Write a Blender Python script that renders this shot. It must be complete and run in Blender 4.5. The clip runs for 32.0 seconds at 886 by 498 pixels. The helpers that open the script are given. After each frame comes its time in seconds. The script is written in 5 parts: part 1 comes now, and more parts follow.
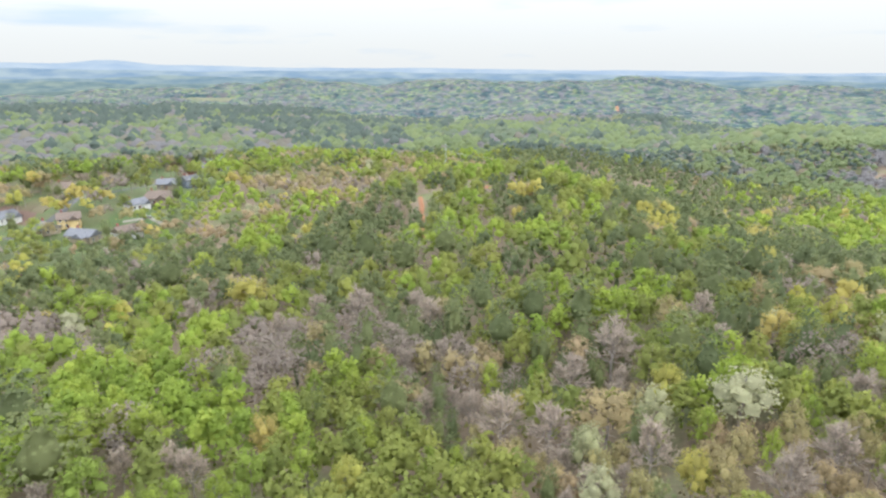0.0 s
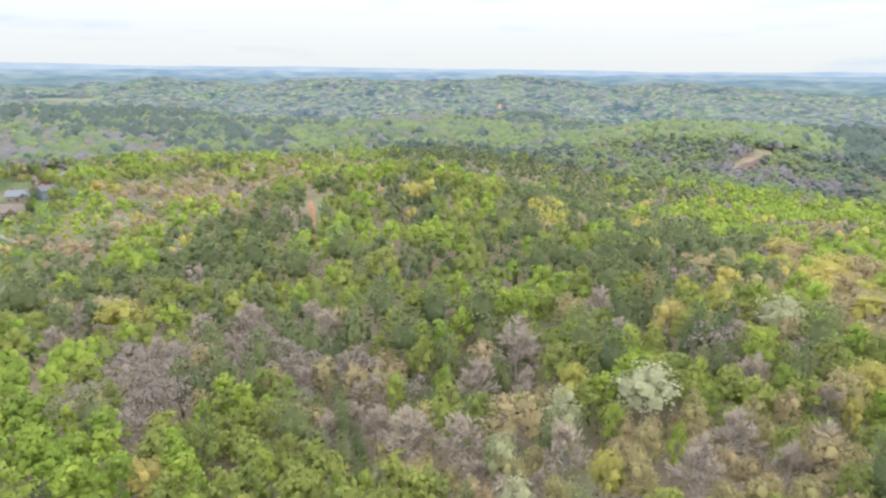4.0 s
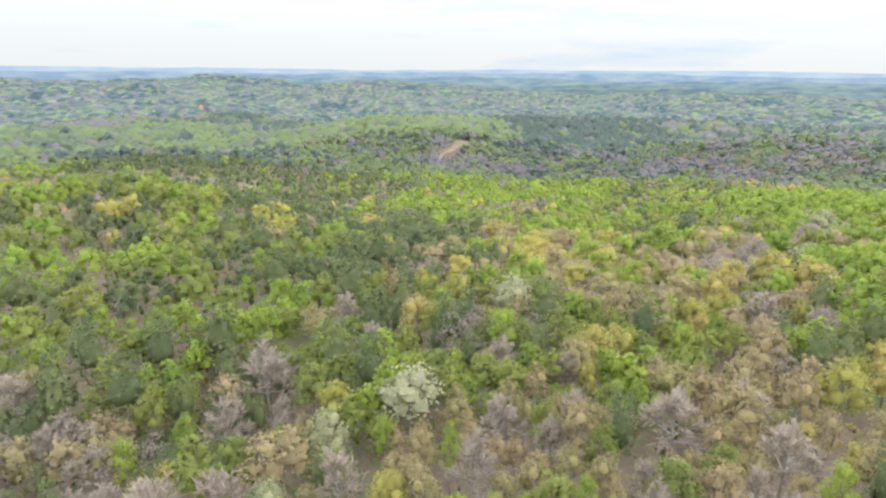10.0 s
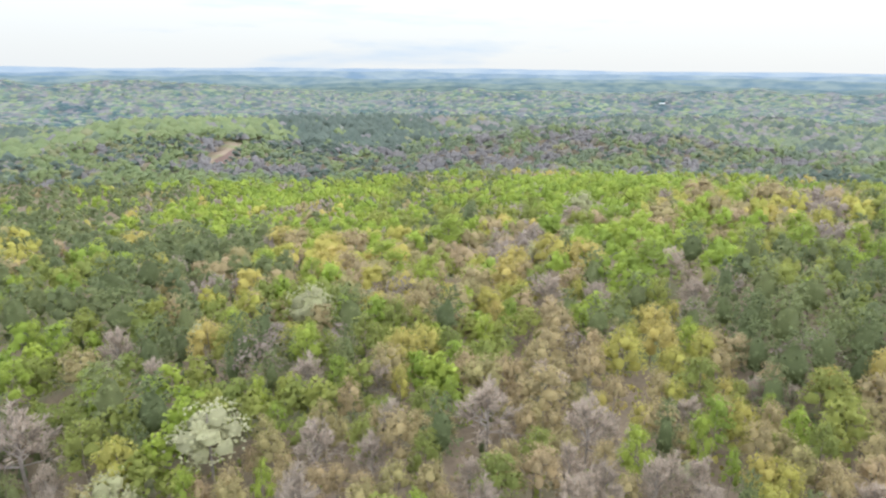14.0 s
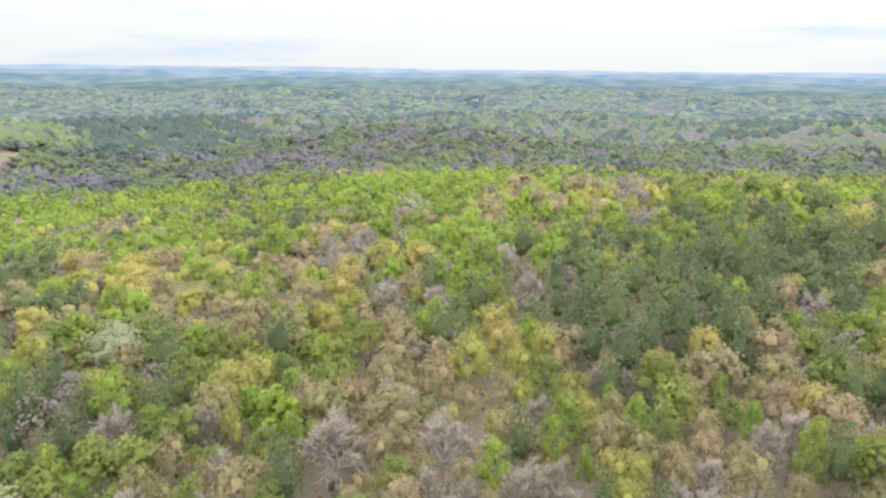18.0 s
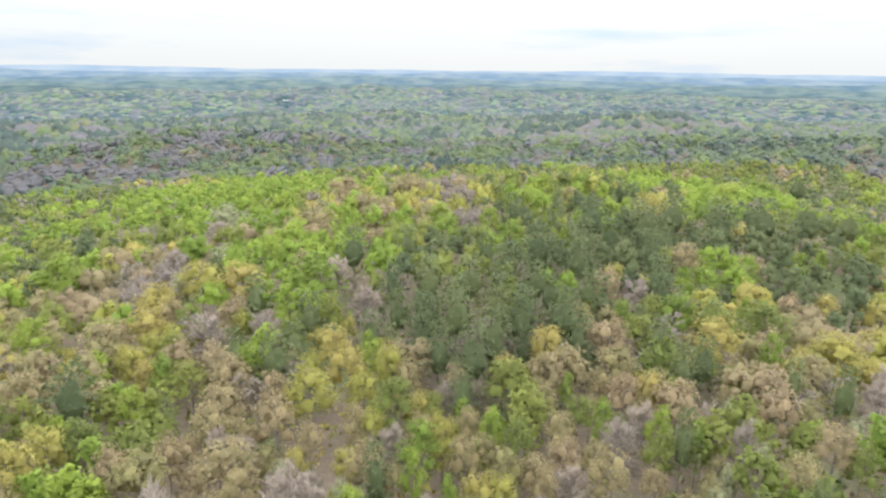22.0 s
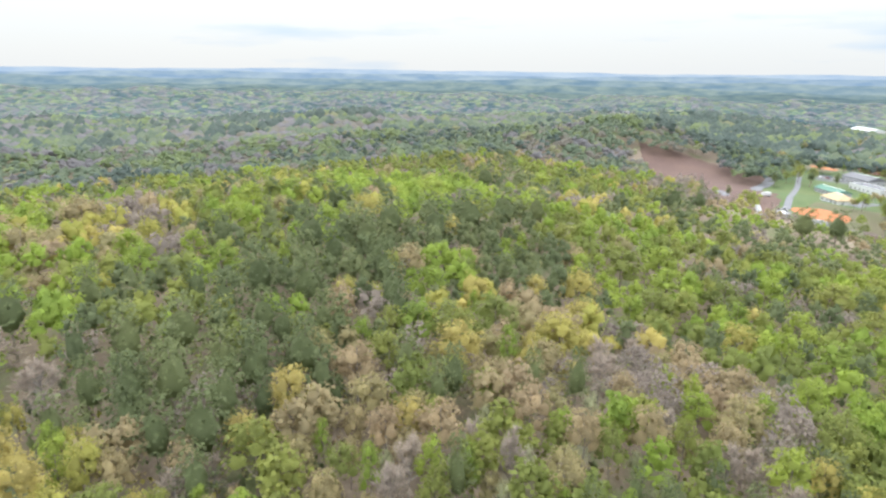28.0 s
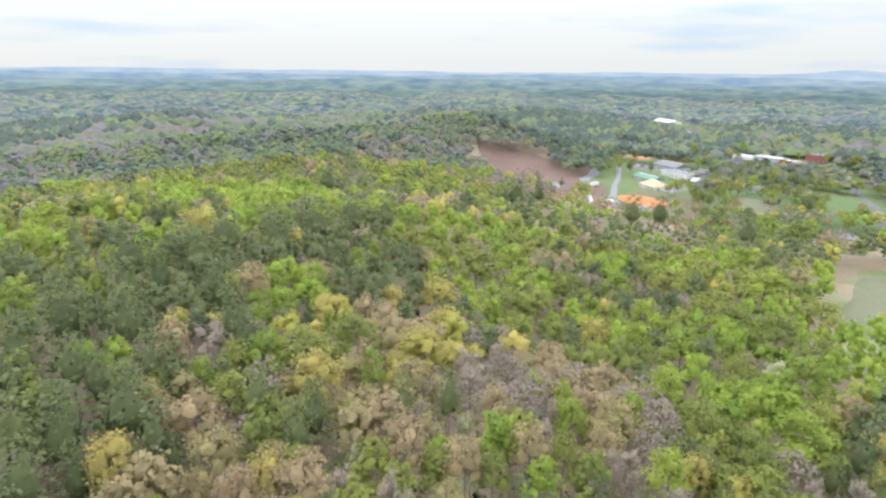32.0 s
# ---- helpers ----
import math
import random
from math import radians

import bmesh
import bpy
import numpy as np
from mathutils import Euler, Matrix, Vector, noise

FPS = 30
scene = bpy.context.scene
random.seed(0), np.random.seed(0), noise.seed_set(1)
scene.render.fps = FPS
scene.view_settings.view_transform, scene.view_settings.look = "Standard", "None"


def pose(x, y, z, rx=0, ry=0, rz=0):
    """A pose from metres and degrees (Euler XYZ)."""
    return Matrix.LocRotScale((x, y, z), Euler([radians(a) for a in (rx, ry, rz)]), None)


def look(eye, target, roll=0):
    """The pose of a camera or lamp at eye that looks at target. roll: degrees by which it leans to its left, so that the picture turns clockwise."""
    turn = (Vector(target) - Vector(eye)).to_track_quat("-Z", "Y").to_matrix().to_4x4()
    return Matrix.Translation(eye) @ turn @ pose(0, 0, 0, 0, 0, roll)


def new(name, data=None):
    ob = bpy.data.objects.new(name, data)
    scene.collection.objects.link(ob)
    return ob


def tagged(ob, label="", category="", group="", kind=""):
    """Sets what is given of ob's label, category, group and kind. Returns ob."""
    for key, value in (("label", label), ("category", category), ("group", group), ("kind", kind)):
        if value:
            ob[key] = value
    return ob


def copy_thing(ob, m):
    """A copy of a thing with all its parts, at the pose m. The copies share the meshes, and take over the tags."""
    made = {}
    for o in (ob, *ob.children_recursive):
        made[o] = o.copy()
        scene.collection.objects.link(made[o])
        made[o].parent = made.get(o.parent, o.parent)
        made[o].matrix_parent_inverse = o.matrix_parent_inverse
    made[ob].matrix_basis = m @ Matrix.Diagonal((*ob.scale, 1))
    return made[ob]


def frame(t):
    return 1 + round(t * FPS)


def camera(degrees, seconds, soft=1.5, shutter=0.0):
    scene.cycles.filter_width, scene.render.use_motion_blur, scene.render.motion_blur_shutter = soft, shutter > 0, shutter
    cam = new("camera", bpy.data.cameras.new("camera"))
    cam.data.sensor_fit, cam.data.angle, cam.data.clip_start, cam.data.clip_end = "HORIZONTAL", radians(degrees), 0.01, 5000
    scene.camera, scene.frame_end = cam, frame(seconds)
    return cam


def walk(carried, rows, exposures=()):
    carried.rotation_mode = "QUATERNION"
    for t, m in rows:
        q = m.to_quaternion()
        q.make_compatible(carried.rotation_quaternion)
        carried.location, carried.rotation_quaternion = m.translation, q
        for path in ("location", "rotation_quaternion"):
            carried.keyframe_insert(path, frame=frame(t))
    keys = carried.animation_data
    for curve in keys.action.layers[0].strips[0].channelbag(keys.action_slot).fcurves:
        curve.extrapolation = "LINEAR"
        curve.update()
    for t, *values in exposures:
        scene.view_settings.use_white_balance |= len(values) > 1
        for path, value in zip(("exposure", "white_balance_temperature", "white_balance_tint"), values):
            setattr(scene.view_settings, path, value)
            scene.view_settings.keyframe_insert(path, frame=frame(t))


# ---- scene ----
cam = camera(71.01, 32.0, soft=2.5)


def heading(t, x, y, z, yaw, pitch, roll):
    """A row of the flight: the drone's place, the way it faces (degrees clockwise from +y), its tilt down and its lean."""
    a, b = radians(yaw), radians(pitch)
    eye = Vector((x, y, z))
    return t, look(eye, eye + 100 * Vector((math.sin(a) * math.cos(b), math.cos(a) * math.cos(b), -math.sin(b))), roll)


FLIGHT = [
    (0.0, 1.19, -0.72, 80.04, 0.154, 16.304, 0.286),
    (1.0, 0.94, 1.21, 80.05, 2.712, 16.331, 0.331),
    (2.0, 0.57, 2.97, 80.02, 4.936, 16.339, 0.376),
    (2.5, 0.42, 3.85, 80.01, 6.230, 16.339, 0.392),
    (4.5, 0.11, 7.59, 80.03, 12.065, 16.348, 0.409),
    (5.0, 0.09, 8.53, 80.01, 13.768, 16.344, 0.361),
    (6.0, 0.02, 10.40, 79.92, 18.260, 16.333, 0.353),
    (7.0, 0.10, 12.52, 79.86, 22.829, 16.338, 0.384),
    (8.0, 0.38, 14.53, 79.77, 27.222, 16.340, 0.428),
    (9.0, 0.71, 16.56, 79.66, 31.679, 16.323, 0.448),
    (10.0, 1.17, 18.61, 79.56, 36.535, 16.320, 0.410),
    (11.0, 1.72, 20.34, 79.48, 41.538, 16.332, 0.330),
    (12.0, 2.25, 22.01, 79.49, 46.663, 16.346, 0.375),
    (13.0, 3.21, 23.74, 79.52, 52.109, 16.356, 0.427),
    (14.0, 4.52, 25.40, 79.58, 56.876, 16.356, 0.455),
    (14.5, 5.31, 26.15, 79.60, 59.071, 16.372, 0.470),
    (16.5, 9.21, 28.82, 79.72, 66.685, 16.404, 0.555),
    (17.0, 10.53, 29.53, 79.72, 68.871, 16.384, 0.584),
    (18.0, 13.20, 30.89, 79.70, 73.106, 16.388, 0.663),
    (19.0, 15.95, 32.21, 79.68, 77.445, 16.382, 0.673),
    (20.0, 18.50, 33.33, 79.70, 81.679, 16.353, 0.663),
    (21.0, 21.27, 34.31, 79.80, 85.760, 16.316, 0.687),
    (22.0, 24.46, 35.16, 79.85, 89.909, 16.286, 0.718),
    (23.0, 27.60, 35.87, 79.91, 94.201, 16.283, 0.728),
    (24.0, 31.07, 36.15, 79.95, 99.037, 16.264, 0.723),
    (25.0, 34.28, 36.22, 80.07, 104.177, 16.249, 0.716),
    (25.5, 35.71, 36.23, 80.13, 106.643, 16.234, 0.725),
    (27.5, 41.71, 35.75, 80.27, 115.476, 16.235, 0.666),
    (28.0, 43.22, 35.39, 80.30, 117.414, 16.240, 0.681),
    (29.0, 46.12, 34.73, 80.38, 121.187, 16.246, 0.695),
    (30.0, 49.02, 33.51, 80.37, 124.551, 16.221, 0.678),
    (31.0, 52.11, 31.77, 80.34, 127.982, 16.231, 0.621),
    (32.0, 55.30, 29.87, 80.27, 132.172, 16.209, 0.578),
]
walk(cam, [heading(*row) for row in FLIGHT], [(0.0, -0.03), (6.0, 0.0), (25.0, 0.0), (32.0, -0.08)])

# ---- light: a bright, thinly clouded spring sky ----
SUN_AZ, SUN_EL = radians(100), radians(52)
world = bpy.data.worlds.new("spring_sky")
scene.world = world
world.use_nodes = True
wn, wl = world.node_tree.nodes, world.node_tree.links
wn.clear()


def wnode(kind, **values):
    n = wn.new(kind)
    for k, v in values.items():
        n.inputs[int(k[1:])].default_value = v
    return n


w_out = wn.new("ShaderNodeOutputWorld")
w_sky = wn.new("ShaderNodeTexSky")
w_sky.sky_type, w_sky.sun_disc = "NISHITA", False
w_sky.sun_elevation, w_sky.sun_rotation = SUN_EL, SUN_AZ
w_skybg = wn.new("ShaderNodeBackground")
w_skybg.inputs[1].default_value = 0.13
wl.new(w_sky.outputs[0], w_skybg.inputs[0])
w_geo = wn.new("ShaderNodeTexCoord")
w_sep = wn.new("ShaderNodeSeparateXYZ")
wl.new(w_geo.outputs["Generated"], w_sep.inputs[0])
# an overcast sky grows brighter from the horizon to the zenith
w_grad = wn.new("ShaderNodeMapRange")
w_grad.interpolation_type = "SMOOTHSTEP"
for i, v in ((1, 0.0), (2, 0.75), (3, 0.97), (4, 5.0)):
    w_grad.inputs[i].default_value = v
wl.new(w_sep.outputs[2], w_grad.inputs[0])
w_map = wn.new("ShaderNodeMapping")
w_map.inputs["Scale"].default_value = (2.2, 2.2, 16.0)
wl.new(w_geo.outputs["Generated"], w_map.inputs[0])
w_noise = wn.new("ShaderNodeTexNoise")
for k, v in (("Scale", 1.6), ("Detail", 5.0), ("Roughness", 0.5)):
    w_noise.inputs[k].default_value = v
wl.new(w_map.outputs[0], w_noise.inputs["Vector"])
w_ramp = wn.new("ShaderNodeValToRGB")
w_ramp.color_ramp.elements[0].position, w_ramp.color_ramp.elements[0].color = 0.30, (0.72, 0.87, 1.05, 1)
w_ramp.color_ramp.elements[1].position, w_ramp.color_ramp.elements[1].color = 0.46, (0.955, 1.0, 1.03, 1)
wl.new(w_noise.outputs[0], w_ramp.inputs[0])
w_cloud = wn.new("ShaderNodeBackground")
wl.new(w_ramp.outputs[0], w_cloud.inputs[0])
wl.new(w_grad.outputs[0], w_cloud.inputs[1])
w_mix = wn.new("ShaderNodeMixShader")
w_mix.inputs[0].default_value = 0.9
wl.new(w_skybg.outputs[0], w_mix.inputs[1])
wl.new(w_cloud.outputs[0], w_mix.inputs[2])
wl.new(w_mix.outputs[0], w_out.inputs[0])

sun = new("sun", bpy.data.lights.new("sun", "SUN"))
sun.data.energy, sun.data.angle, sun.data.color = 1.7, radians(12), (1.0, 0.95, 0.86)
sun.matrix_world = look((600 * math.sin(SUN_AZ), 600 * math.cos(SUN_AZ), 800),
                        (600 * math.sin(SUN_AZ) - 100 * math.sin(SUN_AZ) * math.cos(SUN_EL),
                         600 * math.cos(SUN_AZ) - 100 * math.cos(SUN_AZ) * math.cos(SUN_EL), 800 - 100 * math.sin(SUN_EL)))

# ---- materials ----


def material(name, rough=0.8, metal=0.0, spec=0.3):
    m = bpy.data.materials.new(name)
    m.use_nodes = True
    n = m.node_tree.nodes
    b = n["Principled BSDF"]
    b.inputs["Roughness"].default_value, b.inputs["Metallic"].default_value = rough, metal
    b.inputs["Specular IOR Level"].default_value = spec
    return m, n, m.node_tree.links, b


def ramp_node(n, stops):
    r = n.new("ShaderNodeValToRGB")
    e = r.color_ramp.elements
    while len(e) < len(stops):
        e.new(0.5)
    for el, (p, c) in zip(e, stops):
        el.position, el.color = p, (*c, 1)
    return r


def noise_node(n, l, scale, detail=3.0, coords="Object", rough=0.55):
    t = n.new("ShaderNodeTexCoord")
    k = n.new("ShaderNodeTexNoise")
    k.inputs["Scale"].default_value, k.inputs["Detail"].default_value = scale, detail
    k.inputs["Roughness"].default_value = rough
    l.new(t.outputs[coords], k.inputs["Vector"])
    return k


def scaled(n, l, color, value, lo, hi):
    """The colour times a factor that value (0 to 1) drives from lo to hi."""
    mr = n.new("ShaderNodeMapRange")
    mr.inputs[3].default_value, mr.inputs[4].default_value = lo, hi
    l.new(value, mr.inputs[0])
    mx = n.new("ShaderNodeMix")
    mx.data_type, mx.blend_type = "RGBA", "MULTIPLY"
    mx.inputs[0].default_value = 1.0
    l.new(color, mx.inputs[6])
    l.new(mr.outputs[0], mx.inputs[7])
    return mx.outputs[2]


def leaf_material(name, stops, each, through_light=0.6, vary=0.22):
    """Foliage: a hue for each tree (by object, or by the tree's own tint in a joined wood), a small change from leaf to leaf."""
    m, n, l, b = material(name, 0.65, 0, 0.2)
    r = ramp_node(n, stops)
    if each:
        src = n.new("ShaderNodeObjectInfo").outputs["Random"]
    else:
        a = n.new("ShaderNodeAttribute")
        a.attribute_name = "tint"
        src = a.outputs["Fac"]
    l.new(src, r.inputs[0])
    g = n.new("ShaderNodeNewGeometry")
    col = scaled(n, l, r.outputs[0], g.outputs["Random Per Island"], 1 - vary, 1 + vary)
    l.new(col, b.inputs["Base Color"])
    t = n.new("ShaderNodeBsdfTranslucent")
    l.new(col, t.inputs[0])
    mx = n.new("ShaderNodeMixShader")
    mx.inputs[0].default_value = through_light
    l.new(b.outputs[0], mx.inputs[1])
    l.new(t.outputs[0], mx.inputs[2])
    l.new(mx.outputs[0], n["Material Output"].inputs[0])
    return m


def mottled(name, c1, c2, scale=1.0, rough=0.8, metal=0.0, fine=8.0, bump=0.0, spec=0.3):
    """A surface of two near colours, mixed by a coarse and a fine noise."""
    m, n, l, b = material(name, rough, metal, spec)
    k = noise_node(n, l, scale)
    r = ramp_node(n, [(0.32, c1), (0.68, c2)])
    l.new(k.outputs[0], r.inputs[0])
    k2 = noise_node(n, l, scale * fine, 2.0)
    col = scaled(n, l, r.outputs[0], k2.outputs[0], 0.75, 1.25)
    l.new(col, b.inputs["Base Color"])
    if bump:
        bp = n.new("ShaderNodeBump")
        bp.inputs["Strength"].default_value = bump
        l.new(k2.outputs[0], bp.inputs["Height"])
        l.new(bp.outputs[0], b.inputs["Normal"])
    return m


HUES = {
    "lime": [(0.0, (0.20, 0.265, 0.058)), (0.5, (0.245, 0.31, 0.062)), (1.0, (0.295, 0.345, 0.072))],
    "green": [(0.0, (0.18, 0.212, 0.064)), (0.5, (0.222, 0.246, 0.07)), (1.0, (0.27, 0.282, 0.08))],
    "pine": [(0.0, (0.135, 0.165, 0.08)), (0.5, (0.165, 0.195, 0.09)), (1.0, (0.20, 0.225, 0.10))],
    "tan": [(0.0, (0.315, 0.285, 0.135)), (0.5, (0.345, 0.285, 0.155)), (1.0, (0.365, 0.28, 0.175))],
    "yellow": [(0.0, (0.325, 0.325, 0.085)), (0.5, (0.37, 0.335, 0.10)), (1.0, (0.40, 0.33, 0.12))],
    "bare": [(0.0, (0.33, 0.28, 0.24)), (0.5, (0.37, 0.31, 0.265)), (1.0, (0.40, 0.335, 0.28))],
    "white": [(0.0, (0.33, 0.335, 0.19)), (0.5, (0.37, 0.37, 0.225)), (1.0, (0.41, 0.405, 0.265))],
}
# woods on the far hills: distance haze painted in, paler and bluer than HUES
HAZED_HUES = {
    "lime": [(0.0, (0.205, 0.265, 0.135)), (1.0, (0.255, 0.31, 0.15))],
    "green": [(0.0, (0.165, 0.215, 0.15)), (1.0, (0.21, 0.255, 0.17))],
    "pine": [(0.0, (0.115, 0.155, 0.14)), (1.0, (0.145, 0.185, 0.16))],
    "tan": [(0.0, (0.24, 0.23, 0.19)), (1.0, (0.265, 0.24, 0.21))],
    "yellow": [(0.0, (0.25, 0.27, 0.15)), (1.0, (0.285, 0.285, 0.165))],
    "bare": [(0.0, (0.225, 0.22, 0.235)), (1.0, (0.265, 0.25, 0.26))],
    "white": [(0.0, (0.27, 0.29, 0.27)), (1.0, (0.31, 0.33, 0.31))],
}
KINDS = list(HUES)
LEAF = {k: leaf_material("leaves_" + k, v, True) for k, v in HUES.items()}
WOODS_SCALE = {"bare": (0.74, 0.74, 0.76), "lime": (1.0, 1.04, 0.95), "yellow": (1.05, 1.05, 1.0), "green": (0.98, 1.0, 0.95)}  # red, green and blue factors on HUES for the joined woods
WOODS = {k: leaf_material("woods_" + k, [(p, tuple(q * f for q, f in zip(c, WOODS_SCALE.get(k, (0.92, 0.92, 0.95))))) for p, c in v], False, vary=0.18) for k, v in HUES.items()}
HAZED_WOODS = {k: leaf_material("hazed_woods_" + k, [(p, tuple(0.88 * q for q in c)) for p, c in v], False, vary=0.06) for k, v in HAZED_HUES.items()}
BARK = mottled("bark", (0.16, 0.13, 0.10), (0.30, 0.26, 0.22), 0.8, 0.9, bump=0.3)
PALE_BARK = mottled("pale_bark", (0.20, 0.17, 0.155), (0.30, 0.27, 0.25), 0.8, 0.9, bump=0.3)

# ---- the lie of the land ----
CX, CY = 25.0, 25.0


def step(a, b, v):
    u = np.clip((v - a) / (b - a), 0, 1)
    return u * u * (3 - 2 * u)


def waves(x, y, length, seed):
    """Rolling ground: a few crossed waves of about that length, -1 to 1."""
    s = 0
    for i in range(5):
        a = seed * 1.7 + i * 2.399
        k = 2 * math.pi / (length * (0.7 + 0.18 * i))
        s = s + np.sin((x * math.cos(a) + y * math.sin(a)) * k + seed + 1.3 * i)
    return s / 3.2


# hills and hollows: bearing in degrees, distance, height, half-widths along the bearing and across it, in metres
HILLS = [
    (12, 2050, 60, 420, 520), (-12, 2300, 44, 500, 600), (-30, 1400, 34, 300, 520), (32, 2300, 38, 400, 400), (78, 1900, 26, 380, 700), (104, 1900, 18, 400, 600),
    (66, 1700, 14, 300, 330), (112, 1500, 18, 350, 300), (136, 1500, 34, 400, 260), (27, 835, 24, 75, 110), (36, 900, 26, 85, 120), (46, 985, 28, 95, 160),
    (57, 1020, 18, 90, 150), (44, 1290, -26, 160, 420), (12, 790, -12, 90, 200), (134, 745, 22, 75, 95), (124, 640, 12, 90, 80), (72, 355, 6, 60, 80),
    (108, 1000, 14, 90, 160),
]
HILLS += [
    (-5, 110, -10, 60, 60), (35, 110, 6, 60, 60), (75, 110, -3, 60, 60), (115, 110, 6, 60, 60), (-45, 190, -8, 60, 75), (-15, 190, -3, 60, 75),
    (15, 190, 5, 60, 75), (75, 190, 9, 60, 75), (105, 190, 6, 60, 75), (135, 190, -8, 60, 75), (165, 190, -2, 60, 75), (-45, 290, -10, 75, 91),
    (-21, 290, -15, 75, 91), (3, 290, 24, 75, 91), (27, 290, -12, 75, 91), (51, 290, -2, 75, 91), (75, 290, 6, 75, 91), (99, 290, 17, 75, 91),
    (123, 290, 5, 75, 91), (147, 290, -11, 75, 91),
]
HILLS += [
    (-45, 410, -3, 90, 107), (-25, 410, 5, 90, 107), (-5, 410, 4, 90, 107), (15, 410, -17, 90, 107), (35, 410, -10, 90, 107), (55, 410, -8, 90, 107),
    (75, 410, -6, 90, 107), (95, 410, -6, 90, 107), (115, 410, -4, 90, 107), (135, 410, 2, 90, 107), (155, 410, -17, 90, 107), (175, 410, -2, 90, 107),
    (-27, 560, 6, 110, 132), (-9, 560, -4, 110, 132), (9, 560, 9, 110, 132), (27, 560, -14, 110, 132), (45, 560, -21, 110, 132), (63, 560, -13, 110, 132),
    (81, 560, -10, 110, 132), (99, 560, -7, 110, 132),
]
HILLS += [
    (117, 560, 7, 110, 132), (135, 560, -10, 110, 132), (153, 560, -4, 110, 132), (171, 560, -9, 110, 132), (-29, 750, -11, 130, 157), (-13, 750, -16, 130, 157),
    (3, 750, -10, 130, 157), (19, 750, -4, 130, 157), (35, 750, 12, 130, 157), (51, 750, -6, 130, 157), (67, 750, 24, 130, 157), (83, 750, 2, 130, 157),
    (99, 750, 5, 130, 157), (115, 750, 14, 130, 157), (131, 750, 16, 130, 157), (147, 750, -2, 130, 157), (163, 750, 3, 130, 157), (-30, 980, 5, 160, 192),
    (-15, 980, 7, 160, 192), (0, 980, 8, 160, 192),
]
HILLS += [
    (15, 980, 9, 160, 192), (45, 980, -12, 160, 192), (75, 980, 13, 160, 192), (90, 980, 4, 160, 192), (105, 980, 16, 160, 192), (120, 980, 6, 160, 192),
    (135, 980, 2, 160, 192), (150, 980, 7, 160, 192), (165, 980, 19, 160, 192),
]


def ground(x, y):
    x, y = np.asarray(x, float), np.asarray(y, float)
    dx, dy = x - CX, y - CY
    r = np.hypot(dx, dy)
    z = -30 * step(420, 900, r) - 30 * step(2250, 2900, r)
    z = z + (1.0 + 1.6 * step(150, 700, r) + 6 * step(900, 2200, r)) * waves(x, y, 190, 3)
    z = z + 12 * step(800, 1500, r) * waves(x, y, 620, 8)
    z = z + 8 * step(1350, 1800, r) * waves(x, y, 430, 6)
    for b, d, h, along, across in HILLS:
        s, c = math.sin(radians(b)), math.cos(radians(b))
        u, v = dx * s + dy * c - d, dx * c - dy * s
        z = z + h * np.exp(-(u / along) ** 2 - (v / across) ** 2)
    return z


def bearing(b, d):
    """The place at bearing b (degrees clockwise from +y) and distance d from the middle of the flight."""
    return CX + d * math.sin(radians(b)), CY + d * math.cos(radians(b))


def mesh_of(name, verts, faces, mat, smooth=False):
    me = bpy.data.meshes.new(name)
    me.from_pydata([tuple(v) for v in verts], [], [tuple(f) for f in faces])
    me.materials.append(mat)
    if smooth:
        me.polygons.foreach_set("use_smooth", [True] * len(me.polygons))
    return me


def array_mesh(name, verts, quads, mat, tint=None, normals=None):
    """A mesh straight from arrays: verts (n, 3), quads (m, 4)."""
    me = bpy.data.meshes.new(name)
    n, m, k = len(verts), len(quads), quads.shape[1]
    me.vertices.add(n)
    me.vertices.foreach_set("co", np.ascontiguousarray(verts, np.float32).ravel())
    me.loops.add(m * k)
    me.loops.foreach_set("vertex_index", np.ascontiguousarray(quads, np.int32).ravel())
    me.polygons.add(m)
    me.polygons.foreach_set("loop_start", np.arange(0, m * k, k, dtype=np.int32))
    me.update(calc_edges=True)
    if tint is not None:
        me.attributes.new("tint", "FLOAT", "FACE").data.foreach_set("value", np.ascontiguousarray(tint, np.float32))
    if normals is not None:
        me.polygons.foreach_set("use_smooth", np.ones(m, bool))
        me.normals_split_custom_set_from_vertices(np.ascontiguousarray(normals, np.float32))
    me.materials.append(mat)
    return me


# ground: one sheet to the horizon, finer near the flight
def ring_radii():
    out, r = [0.0], 14.0
    while r < 4880:
        out.append(r)
        r += 9 if r < 420 else 9 + (r - 420) * 0.022
    return out + [4880.0]


def land_sheet():
    radii, n = ring_radii(), 288
    rr, aa = np.meshgrid(radii[1:], np.arange(n) * 2 * math.pi / n, indexing="ij")
    x, y = (CX + rr * np.sin(aa)).ravel(), (CY + rr * np.cos(aa)).ravel()
    v = np.stack([x, y, ground(x, y)], 1)
    i, j = np.meshgrid(np.arange(len(radii) - 2), np.arange(n), indexing="ij")
    a, b = i * n + j, i * n + (j + 1) % n
    q = np.stack([a, a + n, b + n, b], -1).reshape(-1, 4)
    centre = np.array([[CX, CY, float(ground(CX, CY))]])
    caps = [(j, (j + 1) % n) for j in range(n)]
    me = array_mesh("ground", np.concatenate([v, centre]), q, GROUND)
    bm = bmesh.new()
    bm.from_mesh(me)
    bm.verts.ensure_lookup_table()
    for p, s in caps:
        bm.faces.new((bm.verts[len(v)], bm.verts[p], bm.verts[s]))
    bmesh.ops.recalc_face_normals(bm, faces=bm.faces)
    bm.to_mesh(me)
    bm.free()
    me.polygons.foreach_set("use_smooth", [True] * len(me.polygons))
    return me


